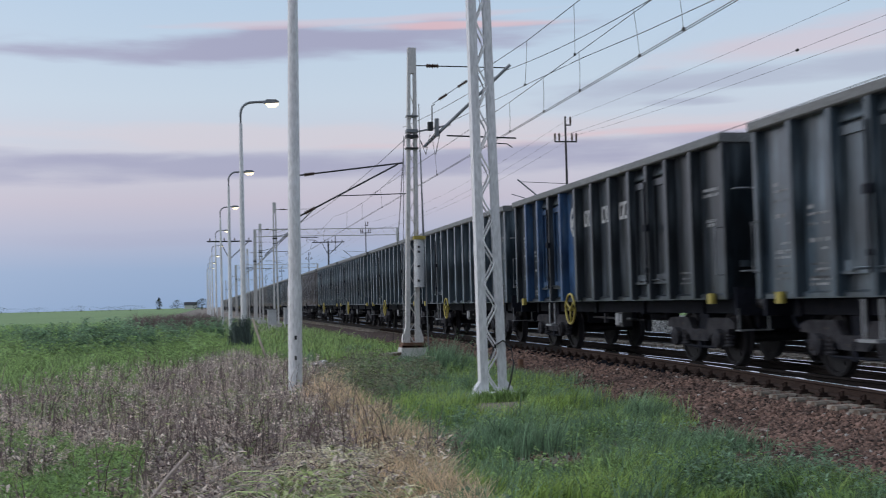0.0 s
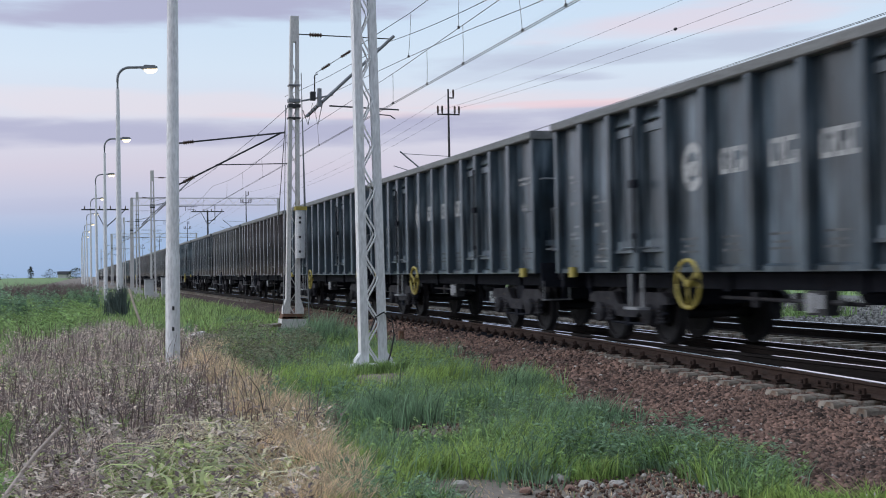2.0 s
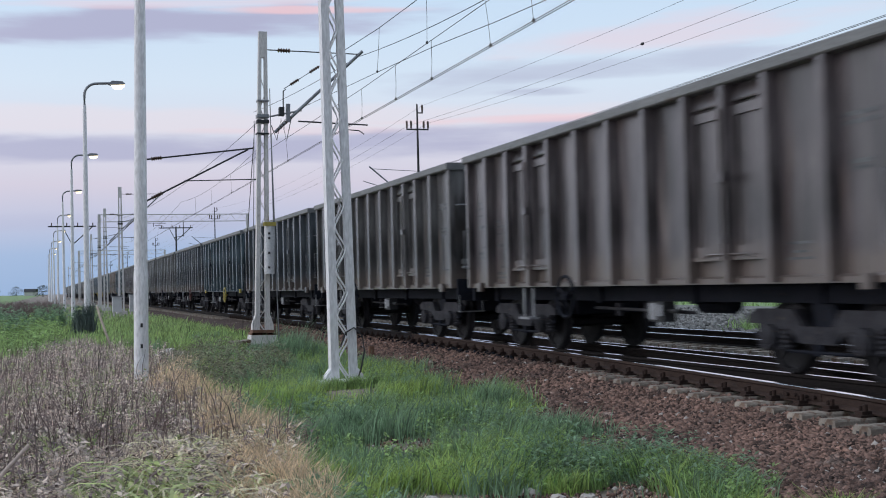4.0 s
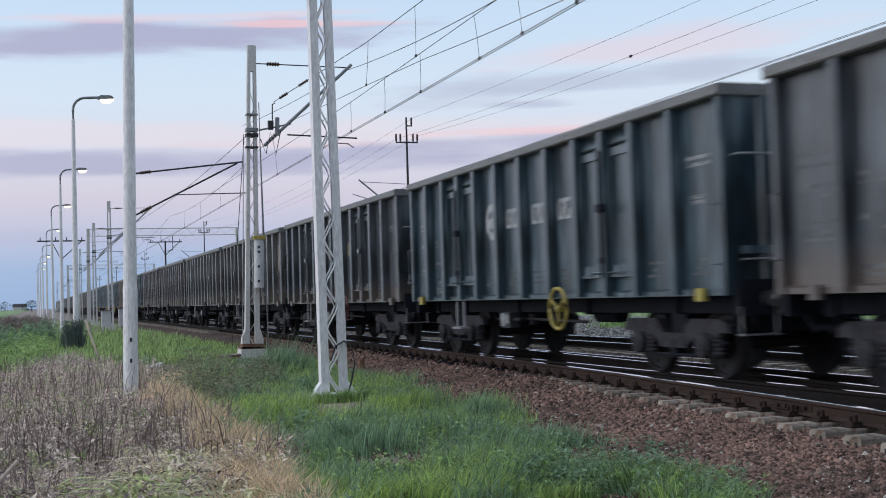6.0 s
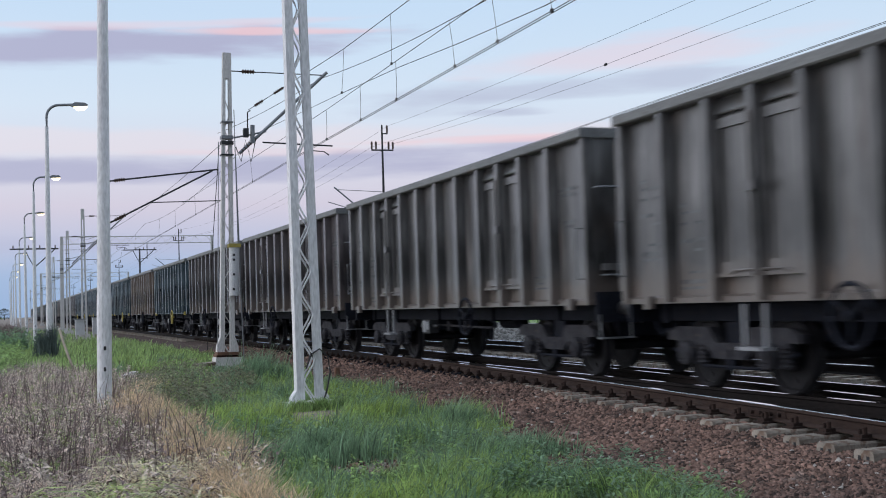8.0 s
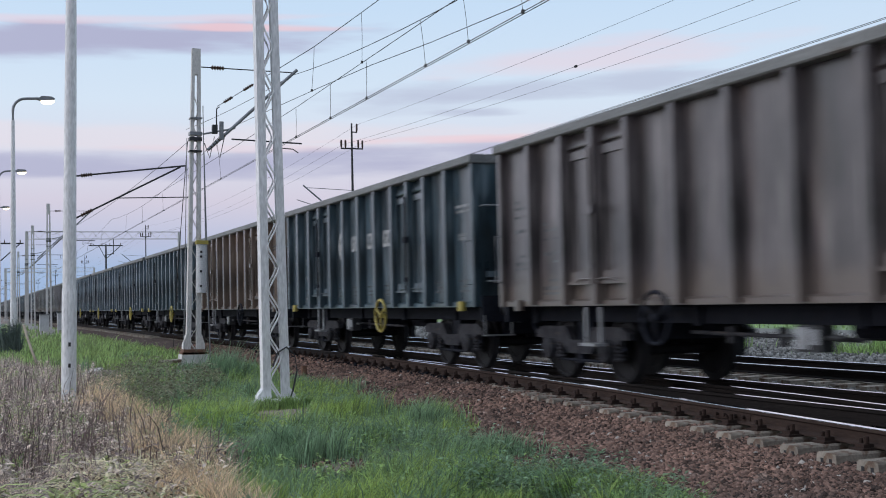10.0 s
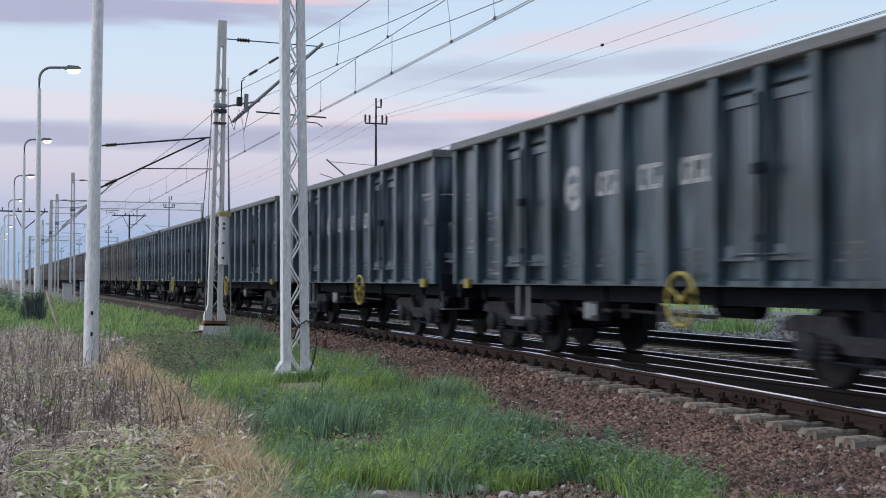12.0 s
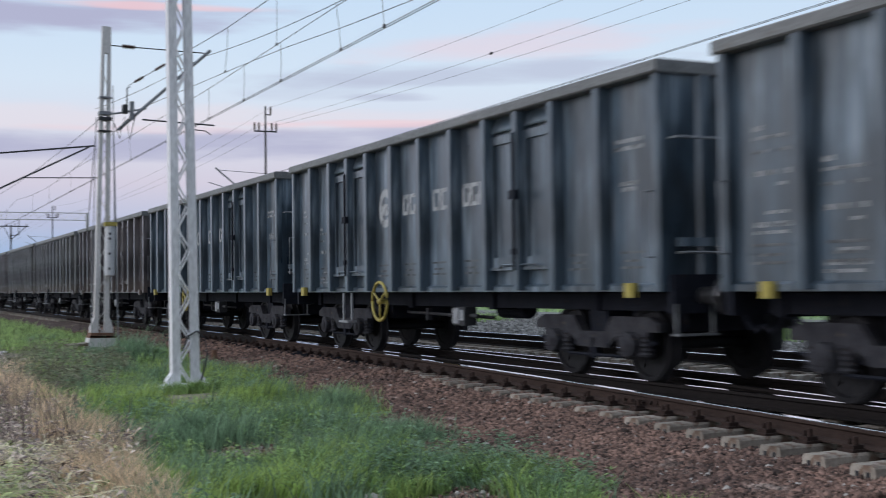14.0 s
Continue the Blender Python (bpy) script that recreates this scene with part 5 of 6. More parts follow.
BARE_WOOD = material("weathered_bare_wood", (0.62, 0.52, 0.46), (0.45, 0.36, 0.32), 0.85, 0, 6, 40, 0.3)
BRANCH = [(-0.63, 8.3, -0.02), (-0.516, 8.43, 0.18), (-0.404, 8.56, 0.32), (-0.31, 8.57, 0.44), (-0.155, 8.6, 0.60)]
g = Geo()
g.path(BRANCH, 0.014, 8)
solid("dead_branch", g, BARE_WOOD, "bare broken branch lying slanted on withered weeds", "branch")

# distant trees and houses on the horizon
def distant_tree(x, y, w, h, seed):
    random.seed(seed)
    t = thing("distant_tree", "small dark tree far off on the horizon", "tree", (x, y, 0), "trees on the horizon")
    g = Geo()
    g.tube((0, 0, 0), (0, 0, h * 0.5), 0.35, 0.2, 6)
    part("trunk", g, FAR_TREE, t)
    vs, lo, sz = [], [], []
    n = 260
    for i in range(n):
        a, u = random.uniform(0, 6.283), random.random() ** 0.5
        z = random.uniform(0.04, 1.0)
        k = math.sin(math.pi * min(1, 0.2 + z * 0.8)) ** 0.6
        c = Vector((math.cos(a) * u * w / 2 * k, math.sin(a) * u * w / 2 * k, h * z))
        s = h * 0.08
        for _ in range(3):
            vs.append(c + Vector((random.uniform(-s, s), random.uniform(-s, s), random.uniform(-s, s))))
        lo += [3 * i, 3 * i + 1, 3 * i + 2]
        sz.append(3)
    cr = big_mesh("crown", vs, lo, sz, FAR_TREE)
    cr.parent = t
    return t


for i, (x, y, w, h) in enumerate(((-52, 1300, 7, 12), (-62, 1000, 30, 4.5), (-100, 1000, 40, 5), (-130, 980, 30, 4.5), (-36, 1400, 18, 10), (-12, 1300, 12, 7), (-80, 1020, 24, 4), (-160, 1000, 40, 5), (-5, 800, 12, 7))):
    distant_tree(x, y, w, h, i)


def farmhouse(x, y, w, d, h):
    t = thing("farmhouse", "small grey farmhouse far off on the horizon", "house", (x, y, 0), "houses on the horizon")
    g = Geo()
    g.box(-w / 2, w / 2, -d / 2, d / 2, 0, h)
    part("wall", g, CONCRETE_POLE, t)
    g = Geo()
    g.prism([(-d / 2 - 0.4, h), (d / 2 + 0.4, h), (0, h + d * 0.4)], "x", -w / 2 - 0.4, w / 2 + 0.4)
    part("roof", g, DARK_STEEL, t)
    return t


farmhouse(-21, 1400, 14, 9, 4)

# ---- vegetation ----
RNG = np.random.RandomState(11)


def wob(x, y, s, seed):
    return np.sin(x * s + seed) * np.cos(y * s * 0.8 + seed * 1.7) + 0.5 * np.sin(x * s * 2.3 + y * s * 1.9 + seed * 3)


def blades(name, xy, height, width, lean, mat, label, category, base_z=None):
    """Many bent blades, each two faces, rooted at the given places."""
    n = len(xy)
    clump = 0.5 * wob(xy[:, 0], xy[:, 1], 3.1, 6) + 0.35 * wob(xy[:, 0], xy[:, 1], 7.3, 2)
    h = height * RNG.uniform(0.4, 1.25, n) * np.clip(1 + 0.55 * clump, 0.35, 1.7)
    a = RNG.uniform(0, 2 * np.pi, n)
    b = 2.5 * wob(xy[:, 0], xy[:, 1], 2.2, 8) + RNG.normal(0, 0.9, n)
    l = lean * h * RNG.uniform(0.2, 1.0, n)
    wx, wy = np.cos(a) * width / 2, np.sin(a) * width / 2
    lx, ly = np.cos(b) * l, np.sin(b) * l
    z0 = np.zeros(n) - 0.03 if base_z is None else base_z
    x, y = xy[:, 0], xy[:, 1]
    v = np.empty((n, 5, 3))
    v[:, 0] = np.stack([x - wx, y - wy, z0], 1)
    v[:, 1] = np.stack([x + wx, y + wy, z0], 1)
    v[:, 2] = np.stack([x + wx * 0.8 + lx * 0.35, y + wy * 0.8 + ly * 0.35, z0 + h * 0.6], 1)
    v[:, 3] = np.stack([x - wx * 0.8 + lx * 0.35, y - wy * 0.8 + ly * 0.35, z0 + h * 0.6], 1)
    v[:, 4] = np.stack([x + lx, y + ly, z0 + h * (1 - 0.25 * lean * RNG.uniform(0, 1, n))], 1)
    k = np.arange(n)[:, None] * 5
    loops = np.concatenate([k + np.array([0, 1, 2, 3]), k + np.array([3, 2, 4])], 1).ravel()
    ob = big_mesh(name, v.reshape(-1, 3), loops, np.tile([4, 3], n), mat)
    return tagged(ob, label, category, kind="stuff")


def scatter(n, y0, y1, keep, power=1.0, xr=(-12, 9)):
    """Places whose density falls with distance, kept by a rule."""
    out = np.empty((0, 2))
    while len(out) < n:
        m = n * 3
        y = y0 * (y1 / y0) ** (RNG.uniform(0, 1, m) ** power)
        u = RNG.uniform(-0.20, 1.0, m)
        x = u * y
        ok = (x > xr[0]) & (x < xr[1])
        p = np.stack([x[ok], y[ok]], 1)
        out = np.concatenate([out, p[keep(p[:, 0], p[:, 1])]])
    return out[:n]


def foot_x(y):
    return np.interp(y, (0, 9, 11.4, 15.6, 18.8, 23.8, 33.8, 60, 700), (4.5, 4.75, 5.1, 5.75, 6.1, 6.4, 6.7, 6.6, 6.6))


def dry_x(y):
    return np.interp(y, (0, 8, 11, 14, 18, 23, 24.5, 31, 36, 45, 60), (1.2, 1.45, 1.85, 1.95, 2.0, 2.0, 2.6, 2.8, 1.6, 1.2, -1.0))


def bare(x, y):
    path = (y < 8.75 + 0.25 * np.sin(x * 3)) & (x > 2.2) & (x < 4.3)
    return path | (((x - 3.25) / 0.45) ** 2 + ((y - 11.8) / 0.7) ** 2 < 1) | ((((x - 2.4) / 1.2) ** 2 + ((y - 31) / 3.5) ** 2) < 1) | ((((x - 0.4) / 0.8) ** 2 + ((y - 38) / 4) ** 2) < 1)


def clear_feet(x, y):
    return (((x - 0.232 * y) / 0.55) ** 2 + ((y - 17.8) / 1.9) ** 2 > 1) & (((x - 0.164 * y) / 0.6) ** 2 + ((y - 30.5) / 3.2) ** 2 > 1)


def is_green(x, y):
    edge = 0.25 * wob(x, y, 1.6, 1)
    return (x > dry_x(y) + edge) & (x < foot_x(y) + 0.35 * wob(x, y, 1.1, 5)) & ~bare(x, y) & clear_feet(x, y)


def left_green(x, y):
    """Green patches among the withered weeds."""
    return (x < -0.055 * y) & (wob(x, y, 0.8, 5) + 0.4 * wob(x, y, 2.1, 2) > 0.25) | (((x + 1.5) / 0.4) ** 2 + ((y - 10.6) / 1.2) ** 2 < 1)


def is_dry(x, y):
    return (x < dry_x(y) + 0.3 * wob(x, y, 1.6, 1)) & (x > -0.23 * y) & (y < 29 + 3.2 * np.clip(x + 2.7, 0, 4) + 2.5 * np.sin(2 * x)) & ~left_green(x, y)


green = scatter(74000, 6.3, 75, is_green, 0.9)
tall = wob(green[:, 0], green[:, 1], 0.9, 2) + 0.5 * wob(green[:, 0], green[:, 1], 2.7, 7)
blades("grass", green[tall > 0.45], 0.22, 0.012, 0.8, GRASS_LIGHT, "fresh yellow-green grass beside the ballast", "grass")
blades("grass", green[(tall <= 0.45) & (tall > -0.25)], 0.19, 0.012, 0.85, GRASS, "lush green grass growing beside the ballast", "grass")
thin = green[tall <= -0.25]
blades("grass", thin[::2], 0.12, 0.012, 0.95, GRASS_BLUE, "short bluish-green grass beside the ballast", "grass")
clump_at = scatter(70, 7, 40, is_green, 0.8)
pts = np.concatenate([c + RNG.normal(0, 0.16, (150, 2)) for c in clump_at])
blades("grass_tufts", pts, 0.27, 0.012, 0.7, GRASS_BLUE, "dark green grass tufts standing taller", "grass")
for cx, cy, n, hh, wide, tone in ((2.8, 12.5, 1500, 0.34, 0.30, GRASS_BLUE), (3.3, 12.9, 700, 0.26, 0.25, GRASS_BLUE), (5.0, 11.6, 900, 0.26, 0.22, GRASS_BLUE), (5.25, 14.5, 800, 0.32, 0.22, GRASS_BLUE), (5.6, 15.2, 600, 0.26, 0.22, GRASS),
                                  (5.1, 27.4, 1100, 0.62, 0.32, GRASS_BLUE), (5.0, 16.9, 1500, 0.26, 0.30, GRASS_LIGHT), (3.2, 16.5, 800, 0.32, 0.30, GRASS_LIGHT), (3.6, 27.0, 700, 0.30, 0.5, GRASS_BLUE)):
    p = np.array([cx, cy]) + RNG.normal(0, wide, (n, 2))
    blades("weed_clump", p, hh, 0.013, 0.7, tone, "bushy green weed clump at the ballast edge", "weed")
dry = scatter(20000, 6.8, 60, is_dry, 0.85)
blades("dry_weeds", dry, 0.27, 0.008, 1.0, DRY, "withered brown weed stalks", "weeds")
dry2 = scatter(11000, 6.8, 45, is_dry, 0.85)
FADED = material("faded_grey_straw", (0.80, 0.69, 0.60), (0.56, 0.465, 0.41), 0.85, 0, 0.6, 8, island=0.7, leafy=0.35)
blades("dry_grass", dry2, 0.16, 0.012, 1.6, FADED, "pale dry grass matted among weeds", "grass")
seed_heads = scatter(2900, 8, 40, lambda x, y: is_dry(x, y) & (wob(x, y, 0.8, 4) > -0.3), 0.9)
STEM = material("dark_weed_stem", (0.26, 0.19, 0.175), (0.16, 0.12, 0.115), 0.9, 0, 1, 10, island=0.4)
blades("tall_weed_stems", seed_heads, 0.5, 0.013, 0.5, STEM, "tall dark dead weed stems", "weeds")
edge = scatter(16000, 7.2, 26, lambda x, y: (np.abs(x - dry_x(y) + 0.05) < 0.32 + 0.1 * wob(x, y, 2, 1)), 0.9)
blades("straw_edge", edge, 0.30, 0.011, 0.9, STRAW, "pale straw-coloured grass along the verge", "grass")
matted = scatter(3500, 6.6, 13, lambda x, y: (x > 0.07 * y) & (x < dry_x(y) + 0.1), 1.0)
blades("matted_straw", matted, 0.20, 0.014, 1.9, FADED, "bleached bent grass lying over", "grass")


def arching(name, xy, length, width, leaves, mat, label, category):
    """Rosettes of long leaves that rise, bend over and droop."""
    n = len(xy) * leaves
    root = np.repeat(xy, leaves, 0) + RNG.normal(0, 0.03, (n, 2))
    l = length * RNG.uniform(0.5, 1.3, n)
    th = RNG.uniform(0, 2 * np.pi, n)
    up = RNG.uniform(0.35, 1.1, n)
    wide = width * RNG.uniform(0.6, 1.2, n)
    rows = []
    for k, wk in enumerate((0.5, 1.0, 1.0, 0.7, 0.08)):
        s = k / 4
        r = l * s * (0.35 + 0.65 * s)
        z = np.maximum(l * up * (1.5 * s - 1.15 * s * s), 0.01) if k else np.zeros(n)
        c = np.stack([root[:, 0] + r * np.cos(th), root[:, 1] + r * np.sin(th), z], 1)
        side = np.stack([-np.sin(th), np.cos(th), 0.3 * np.cos(th * 3)], 1) * (wide * wk / 2)[:, None]
        rows += [c - side, c + side]
    v = np.stack(rows, 1).reshape(-1, 3)
    f = np.array([[2 * k, 2 * k + 1, 2 * k + 3, 2 * k + 2] for k in range(4)]).ravel()
    loops = (np.arange(n)[:, None] * 10 + f).ravel()
    return tagged(big_mesh(name, v, loops, np.full(n * 4, 4), mat), label, category, kind="stuff")


leafy = scatter(75, 6.8, 11.5, lambda x, y: ((x - 0.072 * y) / 0.26) ** 2 + ((y - 8.9) / 1.2) ** 2 < 1, 1.0)
arching("pale_leaves", leafy, 0.46, 0.036, 12, PALE_LEAF, "pale yellow-green leafy weeds", "weeds")
BLEACHED = material("bleached_leaf", (0.80, 0.74, 0.52), (0.62, 0.56, 0.38), 0.8, 0, 2, 12, island=0.5, leafy=0.35)
bleached = scatter(270, 6.8, 12.5, lambda x, y: (x > 0.065 * y) & (x < 0.165 * y), 1.0)
arching("bleached_leaves", bleached, 0.42, 0.024, 12, BLEACHED, "bleached drooping dead grass leaves", "weeds")
mix_green = scatter(7000, 7, 45, lambda x, y: is_dry(x, y) & (wob(x, y, 1.0, 9) > 0.35), 0.9)
blades("green_shoots", mix_green, 0.2, 0.012, 0.8, GRASS, "green shoots between withered weeds", "grass")
meadow = scatter(30000, 26, 150, lambda x, y: (x < np.minimum(foot_x(y), 6.4)) & ~is_dry(x, y) & ~bare(x, y) & clear_feet(x, y) & (x > -0.24 * y), 0.9, (-36, 7))
blades("meadow_grass", meadow, 0.28, 0.04, 0.8, GRASS, "rough green meadow grass", "grass")
brush = scatter(9000, 70, 125, lambda x, y: (((x + 2.6) / 3.2) ** 2 + ((y - 95) / 24) ** 2 < 1), 1.0, (-36, 7))
blades("brown_brush", brush, 0.9, 0.05, 0.8, STEM, "brown thicket of dead stalks beside the field", "brush")
DARK_LEAF = material("dark_ivy", (0.12, 0.16, 0.14), (0.08, 0.11, 0.10), 0.8, 0, 2, 12, island=0.4)
far_side = np.stack([RNG.uniform(34.5, 60, 14000), RNG.uniform(26, 130, 14000)], 1)
blades("far_verge_grass", far_side, 0.28, 0.06, 0.8, GRASS, "pale green verge beyond the gravel", "grass")
for cx, cy in ((19.5, 30), (23, 46), (21, 24.5)):
    p = np.array([cx, cy]) + RNG.normal(0, 0.5, (1400, 2))
    blades("verge_bush", p, 0.5, 0.03, 0.9, GRASS, "light green bush on the gravel", "bush")


around = np.stack([RNG.uniform(-9, 4.0, 16000), RNG.uniform(-9, 7.5, 16000)], 1)
around = around[(np.hypot(around[:, 0], around[:, 1]) > 0.5) & (around[:, 0] < 3.2)]
blades("dry_grass", around[::2], 0.16, 0.012, 1.4, STRAW, "pale dry grass on the trodden verge", "grass")
blades("grass", around[1::2], 0.14, 0.013, 1.0, GRASS, "short green grass on the trodden verge", "grass")


def herbs(name, xy, height, leaf, leaves, mat, label, category):
    """Leafy plants: each a loose column of small leaves turned every way."""
    n = len(xy)
    h = height * RNG.uniform(0.5, 1.4, n)
    u = RNG.uniform(0.12, 1.0, (n, leaves))
    spread = h[:, None] * 0.34 * (1.1 - 0.7 * u)
    th = RNG.uniform(0, 2 * np.pi, (n, leaves))
    r = spread * RNG.uniform(0.2, 1.0, (n, leaves))
    c = np.stack([xy[:, :1] + r * np.cos(th), xy[:, 1:] + r * np.sin(th), h[:, None] * u], -1)
    d = np.stack([np.cos(th), np.sin(th), RNG.uniform(-0.5, 0.9, (n, leaves))], -1)
    d /= np.linalg.norm(d, axis=-1, keepdims=True)
    side = np.stack([-np.sin(th), np.cos(th), RNG.uniform(-0.5, 0.5, (n, leaves))], -1)
    size = leaf * RNG.uniform(0.6, 1.4, (n, leaves, 1))
    v = np.stack([c - d * size, c + side * size * 0.38, c + d * size * 1.2 - np.array([0, 0, 1]) * size * 0.3, c - side * size * 0.38], 2).reshape(-1, 3)
    m = n * leaves
    return tagged(big_mesh(name, v, np.arange(4 * m), np.full(m, 4), mat), label, category, kind="stuff")


blades("dark_shrub", np.array([1.15, 47.9]) + RNG.normal(0, 0.17, (900, 2)), 1.0, 0.028, 0.35, DARK_LEAF, "dark upright stalks at a lamp post foot", "shrub")
herbs("dark_shrub", np.array([1.15, 48.0]) + RNG.normal(0, 0.13, (9, 2)), 0.85, 0.06, 90, DARK_LEAF, "dark narrow leafy shrub at a lamp post foot", "shrub")
for cx, cy, n, hh in ((-4.3, 54.0, 60, 0.95), (-4.9, 45.5, 50, 0.75), (-2.2, 50.0, 40, 0.7), (-7.5, 58.0, 60, 0.8), (0.0, 60.0, 40, 0.8)):
    herbs("low_shrub", np.array([cx, cy]) + RNG.normal(0, 0.75, (n, 2)) * np.array([1.2, 0.8]), hh, 0.075, 60, GRASS_BLUE, "low dark green shrub at the field edge", "shrub")
blades("footing_grass", np.array([4.52, 19.03]) + RNG.normal(0, 1, (1500, 2)) * np.array([0.36, 0.06]), 0.17, 0.012, 0.8, GRASS, "short grass against the mast footing", "grass")
blades("footing_grass", np.array([5.42, 32.75]) + RNG.normal(0, 1, (500, 2)) * np.array([0.35, 0.15]), 0.16, 0.016, 0.8, GRASS_BLUE, "short grass against the mast footing", "grass")
leftward = scatter(9000, 7.5, 34, left_green, 0.9)
blades("grass", leftward[::2], 0.19, 0.012, 0.9, GRASS, "green grass between withered weeds", "grass")
blades("grass", leftward[1::2], 0.15, 0.012, 1.0, GRASS_LIGHT, "yellowish grass between withered weeds", "grass")
herbs("verge_herbs", scatter(520, 7.5, 34, left_green, 0.9), 0.22, 0.028, 22, GRASS, "leafy green weeds between withered stalks", "weeds")
herbs("green_herbs", scatter(1500, 6.8, 34, is_green, 0.85), 0.17, 0.022, 24, GRASS, "low leafy green weeds in the grass", "weeds")
herbs("blue_herbs", scatter(560, 6.8, 30, lambda x, y: is_green(x, y) & (wob(x, y, 0.9, 3) > 0.35), 0.85), 0.27, 0.024, 26, GRASS_BLUE, "dull green leafy weeds in the grass", "weeds")
DULL_LEAF = material("dull_olive_leaf", (0.30, 0.31, 0.19), (0.20, 0.195, 0.13), 0.75, 0, 1.5, 12, island=0.6, leafy=0.3)


def dull_ground(x, y):
    return ((x - 0.139 * y) / 1.3) ** 2 + ((y - 26.5) / 6.5) ** 2 < 1 + 0.35 * wob(x, y, 1.2, 4)


herbs("dull_weeds", scatter(560, 19, 36, lambda x, y: dull_ground(x, y) & clear_feet(x, y), 0.9), 0.34, 0.034, 22, DULL_LEAF, "dull olive-brown leafy weeds in the grass", "weeds")
herbs("withered_herbs", scatter(1300, 6.8, 36, is_dry, 0.85), 0.28, 0.030, 22, FADED, "withered brown leafy weeds", "weeds")
herbs("dark_withered_herbs", scatter(700, 6.8, 30, is_dry, 0.85), 0.34, 0.026, 22, STEM, "dark withered weeds with small leaves", "weeds")
herbs("olive_herbs", scatter(420, 6.8, 36, is_dry, 0.85), 0.22, 0.032, 20, PALE_LEAF, "pale olive leafy weeds", "weeds")
herbs("brush_leaves", scatter(420, 62, 125, lambda x, y: (((x + 2.6) / 3.4) ** 2 + ((y - 92) / 28) ** 2 < 1), 1.0, (-36, 7)), 0.7, 0.10, 22, GRASS_BLUE, "brown leafy thicket beside the field", "brush")
herbs("field_edge_weeds", scatter(1100, 34, 110, lambda x, y: (x < 0.3) & (x > -0.2 * y), 0.9, (-30, 7)), 0.5, 0.07, 20, GRASS, "rank green weeds along the field edge", "weeds")

# ---- ballast stones ----
def ballast_z(x, y):
    e = RAIL_A - 0.75 - np.minimum(0.00235 * np.maximum(0, SWITCH_Y - y) ** 2, 3.6)
    f = foot_x(y)
    return np.where(x < e - 0.55, 0.045 * np.clip((x - f) / np.maximum(e - 0.55 - f, 0.1), 0, 1), 0.045 + np.clip((x - e + 0.55) / 0.9, 0, 1) * (0.065 + 0.055 * np.clip((y - 8.5) / 3.5, 0, 1)))


def stones(name, n, y0, y1, size, label, keep, mat, xr=(3, 10.6), level=None):
    p = scatter(n, y0, y1, keep, 0.95, xr)
    x, y = p[:, 0], p[:, 1]
    s = size * RNG.uniform(0.55, 1.3, n) * (1 + 0.012 * y)
    cube = np.array([(-1, -1, -1), (1, -1, -1), (1, 1, -1), (-1, 1, -1), (-1, -1, 1), (1, -1, 1), (1, 1, 1), (-1, 1, 1)], float)
    v = cube[None] * RNG.uniform(0.35, 1.0, (n, 8, 3))
    q = RNG.normal(0, 1, (n, 4))
    q /= np.linalg.norm(q, axis=1)[:, None]
    w, i, j, k = q.T
    rot = np.stack([1 - 2 * (j * j + k * k), 2 * (i * j - k * w), 2 * (i * k + j * w), 2 * (i * j + k * w), 1 - 2 * (i * i + k * k), 2 * (j * k - i * w), 2 * (i * k - j * w), 2 * (j * k + i * w), 1 - 2 * (i * i + j * j)], 1).reshape(n, 3, 3)
    v = np.einsum("nab,nvb->nva", rot, v) * s[:, None, None]
    v += np.stack([x, y, (ballast_z(x, y) if level is None else level(x)) + s * RNG.uniform(0.1, 0.8, n)], 1)[:, None]
    f = np.array([3, 2, 1, 0, 4, 5, 6, 7, 0, 1, 5, 4, 1, 2, 6, 5, 2, 3, 7, 6, 3, 0, 4, 7])
    loops = (np.arange(n)[:, None] * 8 + f).ravel()
    return tagged(big_mesh(name, v.reshape(-1, 3), loops, np.full(n * 6, 4), mat), label, "ballast", kind="stuff")


def on_bed(x, y):
    e = RAIL_A - 0.75 - np.minimum(0.00235 * np.maximum(0, SWITCH_Y - y) ** 2, 3.6)
    return (x > foot_x(y) - 0.15 + 0.2 * wob(x, y, 2, 3)) & (x < e + 0.55)


stones("ballast_stones", 76000, 6.5, 48, 0.0215, "loose reddish-brown crushed ballast stones", on_bed, STONE)
stones("ballast_stones", 600, 6.5, 40, 0.024, "scattered pale ballast stones", on_bed, PALE_STONE)
# these stones carry the same painted-in train shade as the sheet below
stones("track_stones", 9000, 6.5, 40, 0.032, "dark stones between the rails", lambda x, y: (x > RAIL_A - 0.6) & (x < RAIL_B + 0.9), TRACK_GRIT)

GRAVEL_STONE = material("grey_crushed_stone", (0.27, 0.265, 0.255), (0.16, 0.157, 0.15), 0.92, 0, 1.5, 30, 0.3, island=0.6)
stones("far_gravel", 26000, 11, 70, 0.034, "loose grey crushed stone beside the second track", lambda x, y: (x > RAIL_B + 1.3) & (np.abs(x - FAR_TRACK) > 0.2), GRAVEL_STONE, (11, 30),
       lambda x: np.interp(x, (11.41, FAR_TRACK + 1.7, FAR_TRACK + 3.2, 34), (0.10, 0.13, 0.10, 0.09)))
stones("dirt_stones", 1300, 6.3, 13, 0.011, "small stones trodden into bare dirt", lambda x, y: bare(x, y), STONE)
stones("dirt_stones", 140, 6.3, 13, 0.016, "small pale stones on bare dirt", lambda x, y: bare(x, y), PALE_STONE)
litter = scatter(1500, 6.3, 13, lambda x, y: bare(x, y), 1.0)
blades("dry_litter", litter, 0.06, 0.010, 2.2, STRAW, "dry grass litter on bare dirt", "grass")

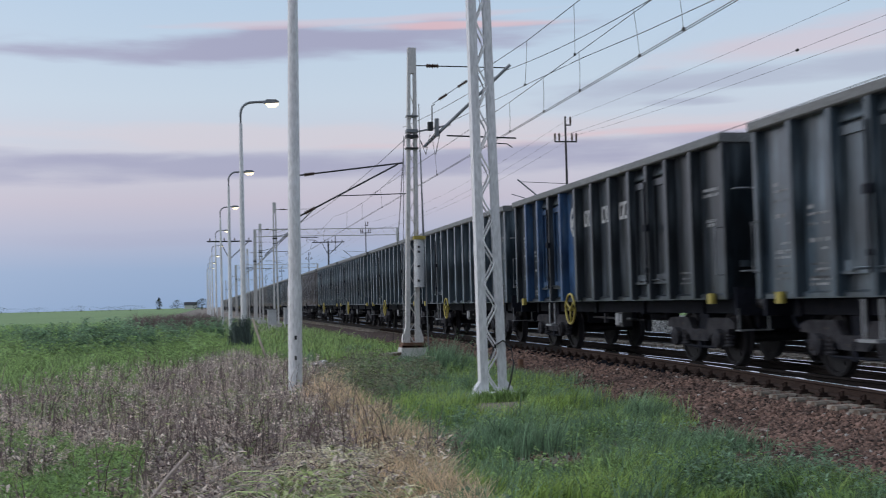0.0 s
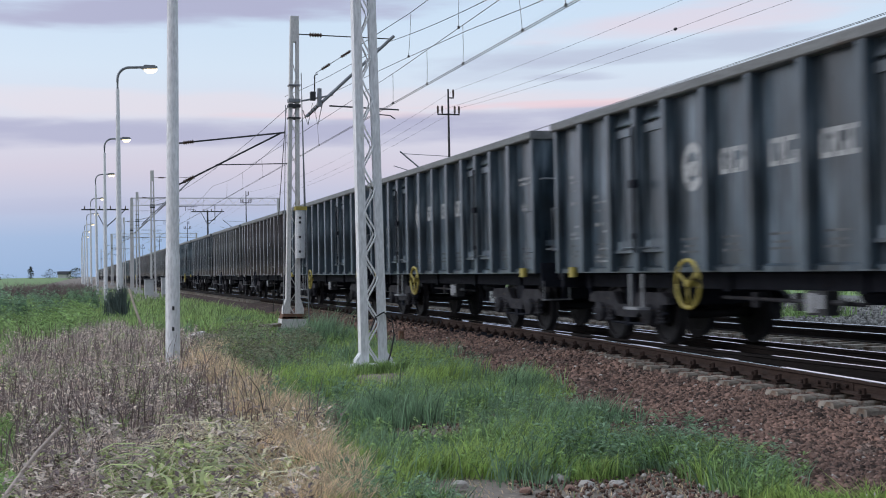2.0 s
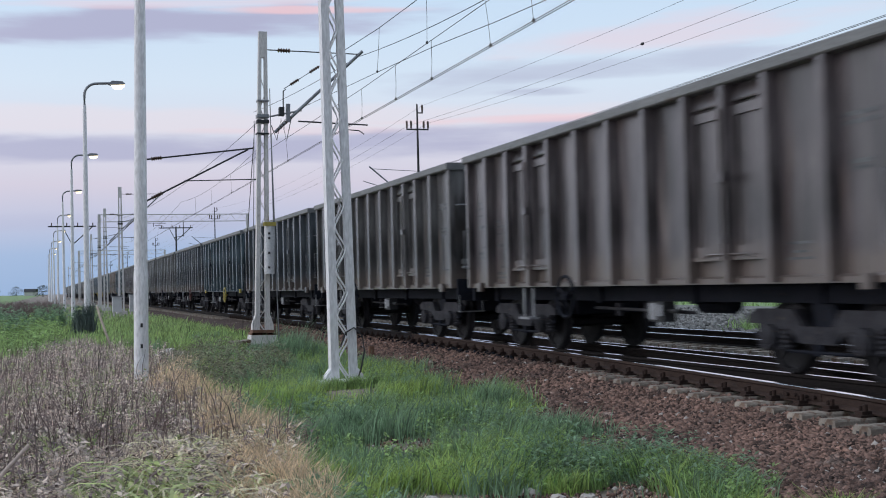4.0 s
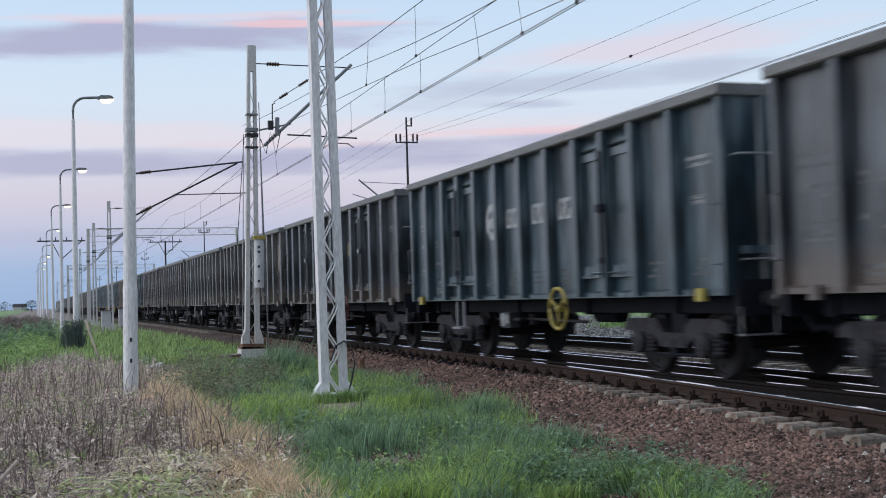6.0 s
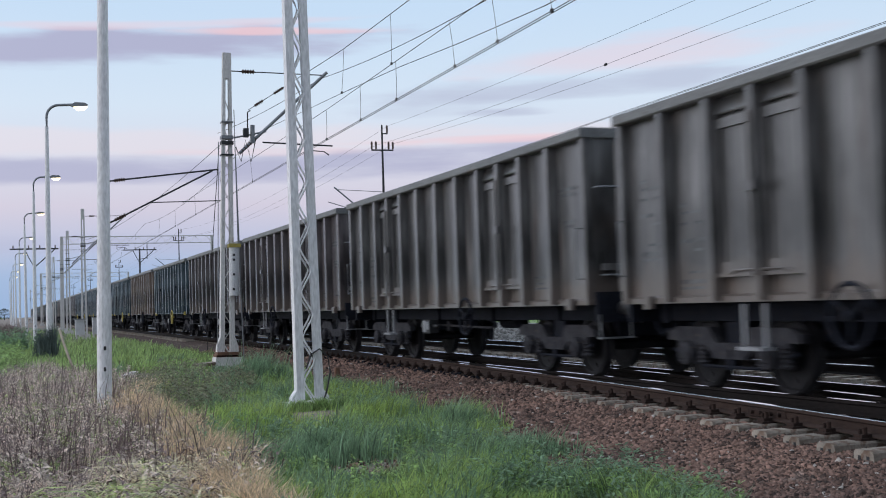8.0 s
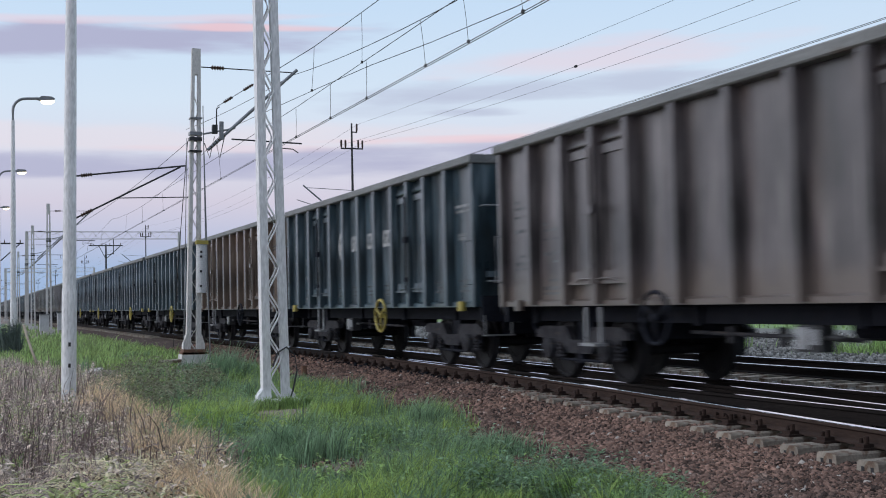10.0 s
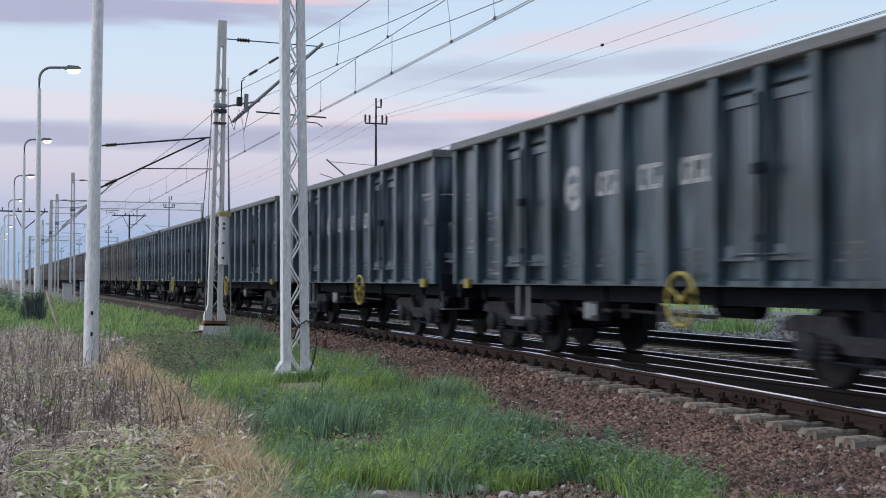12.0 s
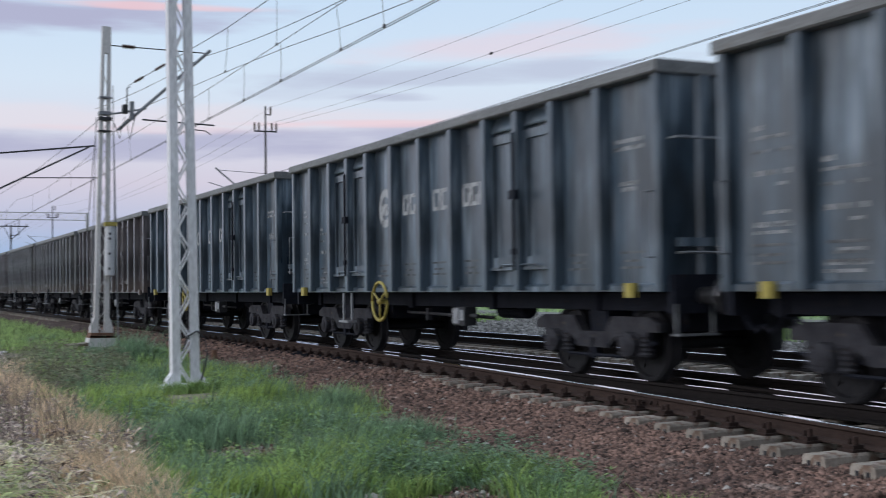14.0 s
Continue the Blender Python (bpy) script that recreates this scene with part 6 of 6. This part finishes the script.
# ---- sleepers and fastenings ----
track_bed = thing("sleepers", "row of grey concrete sleepers under the rails", "sleepers", kind="structure")
sleeper_mesh = {}


def sleeper_geo(length):
    g = Geo()
    g.prism([(-0.15, -0.22), (0.15, -0.22), (0.125, -0.02), (0.105, 0.0), (-0.105, 0.0), (-0.125, -0.02)], "x", 0, length)
    return g


holes = Geo()
for dy in (-0.055, 0.055):
    holes.box(-0.003, 0.02, dy - 0.018, dy + 0.018, -0.115, -0.05, 0.0)
hole_mesh = holes.mesh("end_socket", DARK_STEEL)
clip = Geo()
clip.box(-0.09, 0.09, -0.09, 0.09, 0.0, 0.022).box(-0.055, 0.055, -0.06, 0.06, 0.022, 0.055).tube((0, -0.03, 0.05), (0, -0.03, 0.12), 0.024, n=8).tube((0, 0.04, 0.05), (0, 0.04, 0.10), 0.018, n=8)
clip_mesh = clip.mesh("fastening", CLIP)
y = 5.2
while y < 60:
    b = branch(y)
    length = round(2.6 + b, 1)
    if length not in sleeper_mesh:
        sleeper_mesh[length] = sleeper_geo(length).mesh("sleeper", CONCRETE)
    x0 = RAIL_A - (0.62 if y < 16 else 0.62 - 0.12 * min(y - 16, 4)) - b + lean(y) + 0.03 * noise.noise((y, 0, 0))
    s = part("sleeper", sleeper_mesh[length], CONCRETE, track_bed, at=(x0, y, RAIL_Z - 0.178))
    s.rotation_euler = (0, 0, radians(0.8 * noise.noise((y * 3, 5, 0))) + min(b, 1) * 0.02)
    if y < 26:
        part("end_socket", hole_mesh, DARK_STEEL, s)
    for rx in ((RAIL_A - b - 0.075 - 0.13, RAIL_A - b - 0.075 + 0.13) if y < SWITCH_Y - 2 else (RAIL_A - 0.13,)):
        part("fastening", clip_mesh, CLIP, track_bed, at=(rx + lean(y), y, RAIL_Z - 0.178))
    y += 0.6
g = Geo()
while y < 400:
    g.box(RAIL_A - 0.55 + lean(y), RAIL_B + 0.55 + lean(y), y - 0.12, y + 0.12, 0.05, RAIL_Z - 0.18)
    y += 0.6
for k in range(400):
    y = 4.6 - 0.6 * k
    g.box(RAIL_A - 0.6 - branch(y), RAIL_B + 0.55, y - 0.12, y + 0.12, 0.05, RAIL_Z - 0.18)
far_sleepers = part("far_sleepers", g, CONCRETE, track_bed)
far_sleepers["kind"] = "stuff"
g = Geo()
for y in [-200 + 0.6 * i for i in range(520)]:
    g.box(FAR_TRACK - 1.3 + lean(y), FAR_TRACK + 1.3 + lean(y), y - 0.12, y + 0.12, 0.05, RAIL_Z - 0.18)
second = part("second_track_sleepers", g, CONCRETE, track_bed)
second["kind"] = "stuff"
# fishplate joint on the branch rail
joint = thing("rail_joint", "bolted steel fishplate joining two rail ends", "rail joint", kind="structure")
xj = RAIL_A - branch(11.3) - 0.075 + lean(11.3)
g = Geo()
g.box(xj - 0.05, xj - 0.02, 10.95, 11.65, RAIL_Z - 0.13, RAIL_Z - 0.045)
plate = part("fishplate", g, CLIP, joint)
plate.rotation_euler = (0, 0, 0)
for dy in (11.05, 11.2, 11.4, 11.55):
    g = Geo()
    g.tube((xj - 0.085, dy, RAIL_Z - 0.088), (xj - 0.05, dy, RAIL_Z - 0.088), 0.022, n=6)
    part("bolt", g, CLIP, joint)


START_Y, PITCH, SPEED = 10.36, 14.13, 19.647     # middle of the first wagon at the start, wagon to wagon, metres a second


def motions():
    for index, t in WAGONS:
        start = START_Y + PITCH * index
        walk(t, [(s, pose(TRACK + lean(start - SPEED * s), start - SPEED * s, RAIL_Z, 0, 0, -math.degrees(math.atan(SLANT)))) for s in (0.0, 7.0, 14.0)])
    turn = SPEED / 0.46 / FPS
    for index, wheel, dy in WHEELS:
        if 0 <= index <= 21:
            walk(wheel, [(k / FPS, pose(0, dy, 0.46, math.degrees(turn * k))) for k in range(14 * FPS + 1)])


motions()
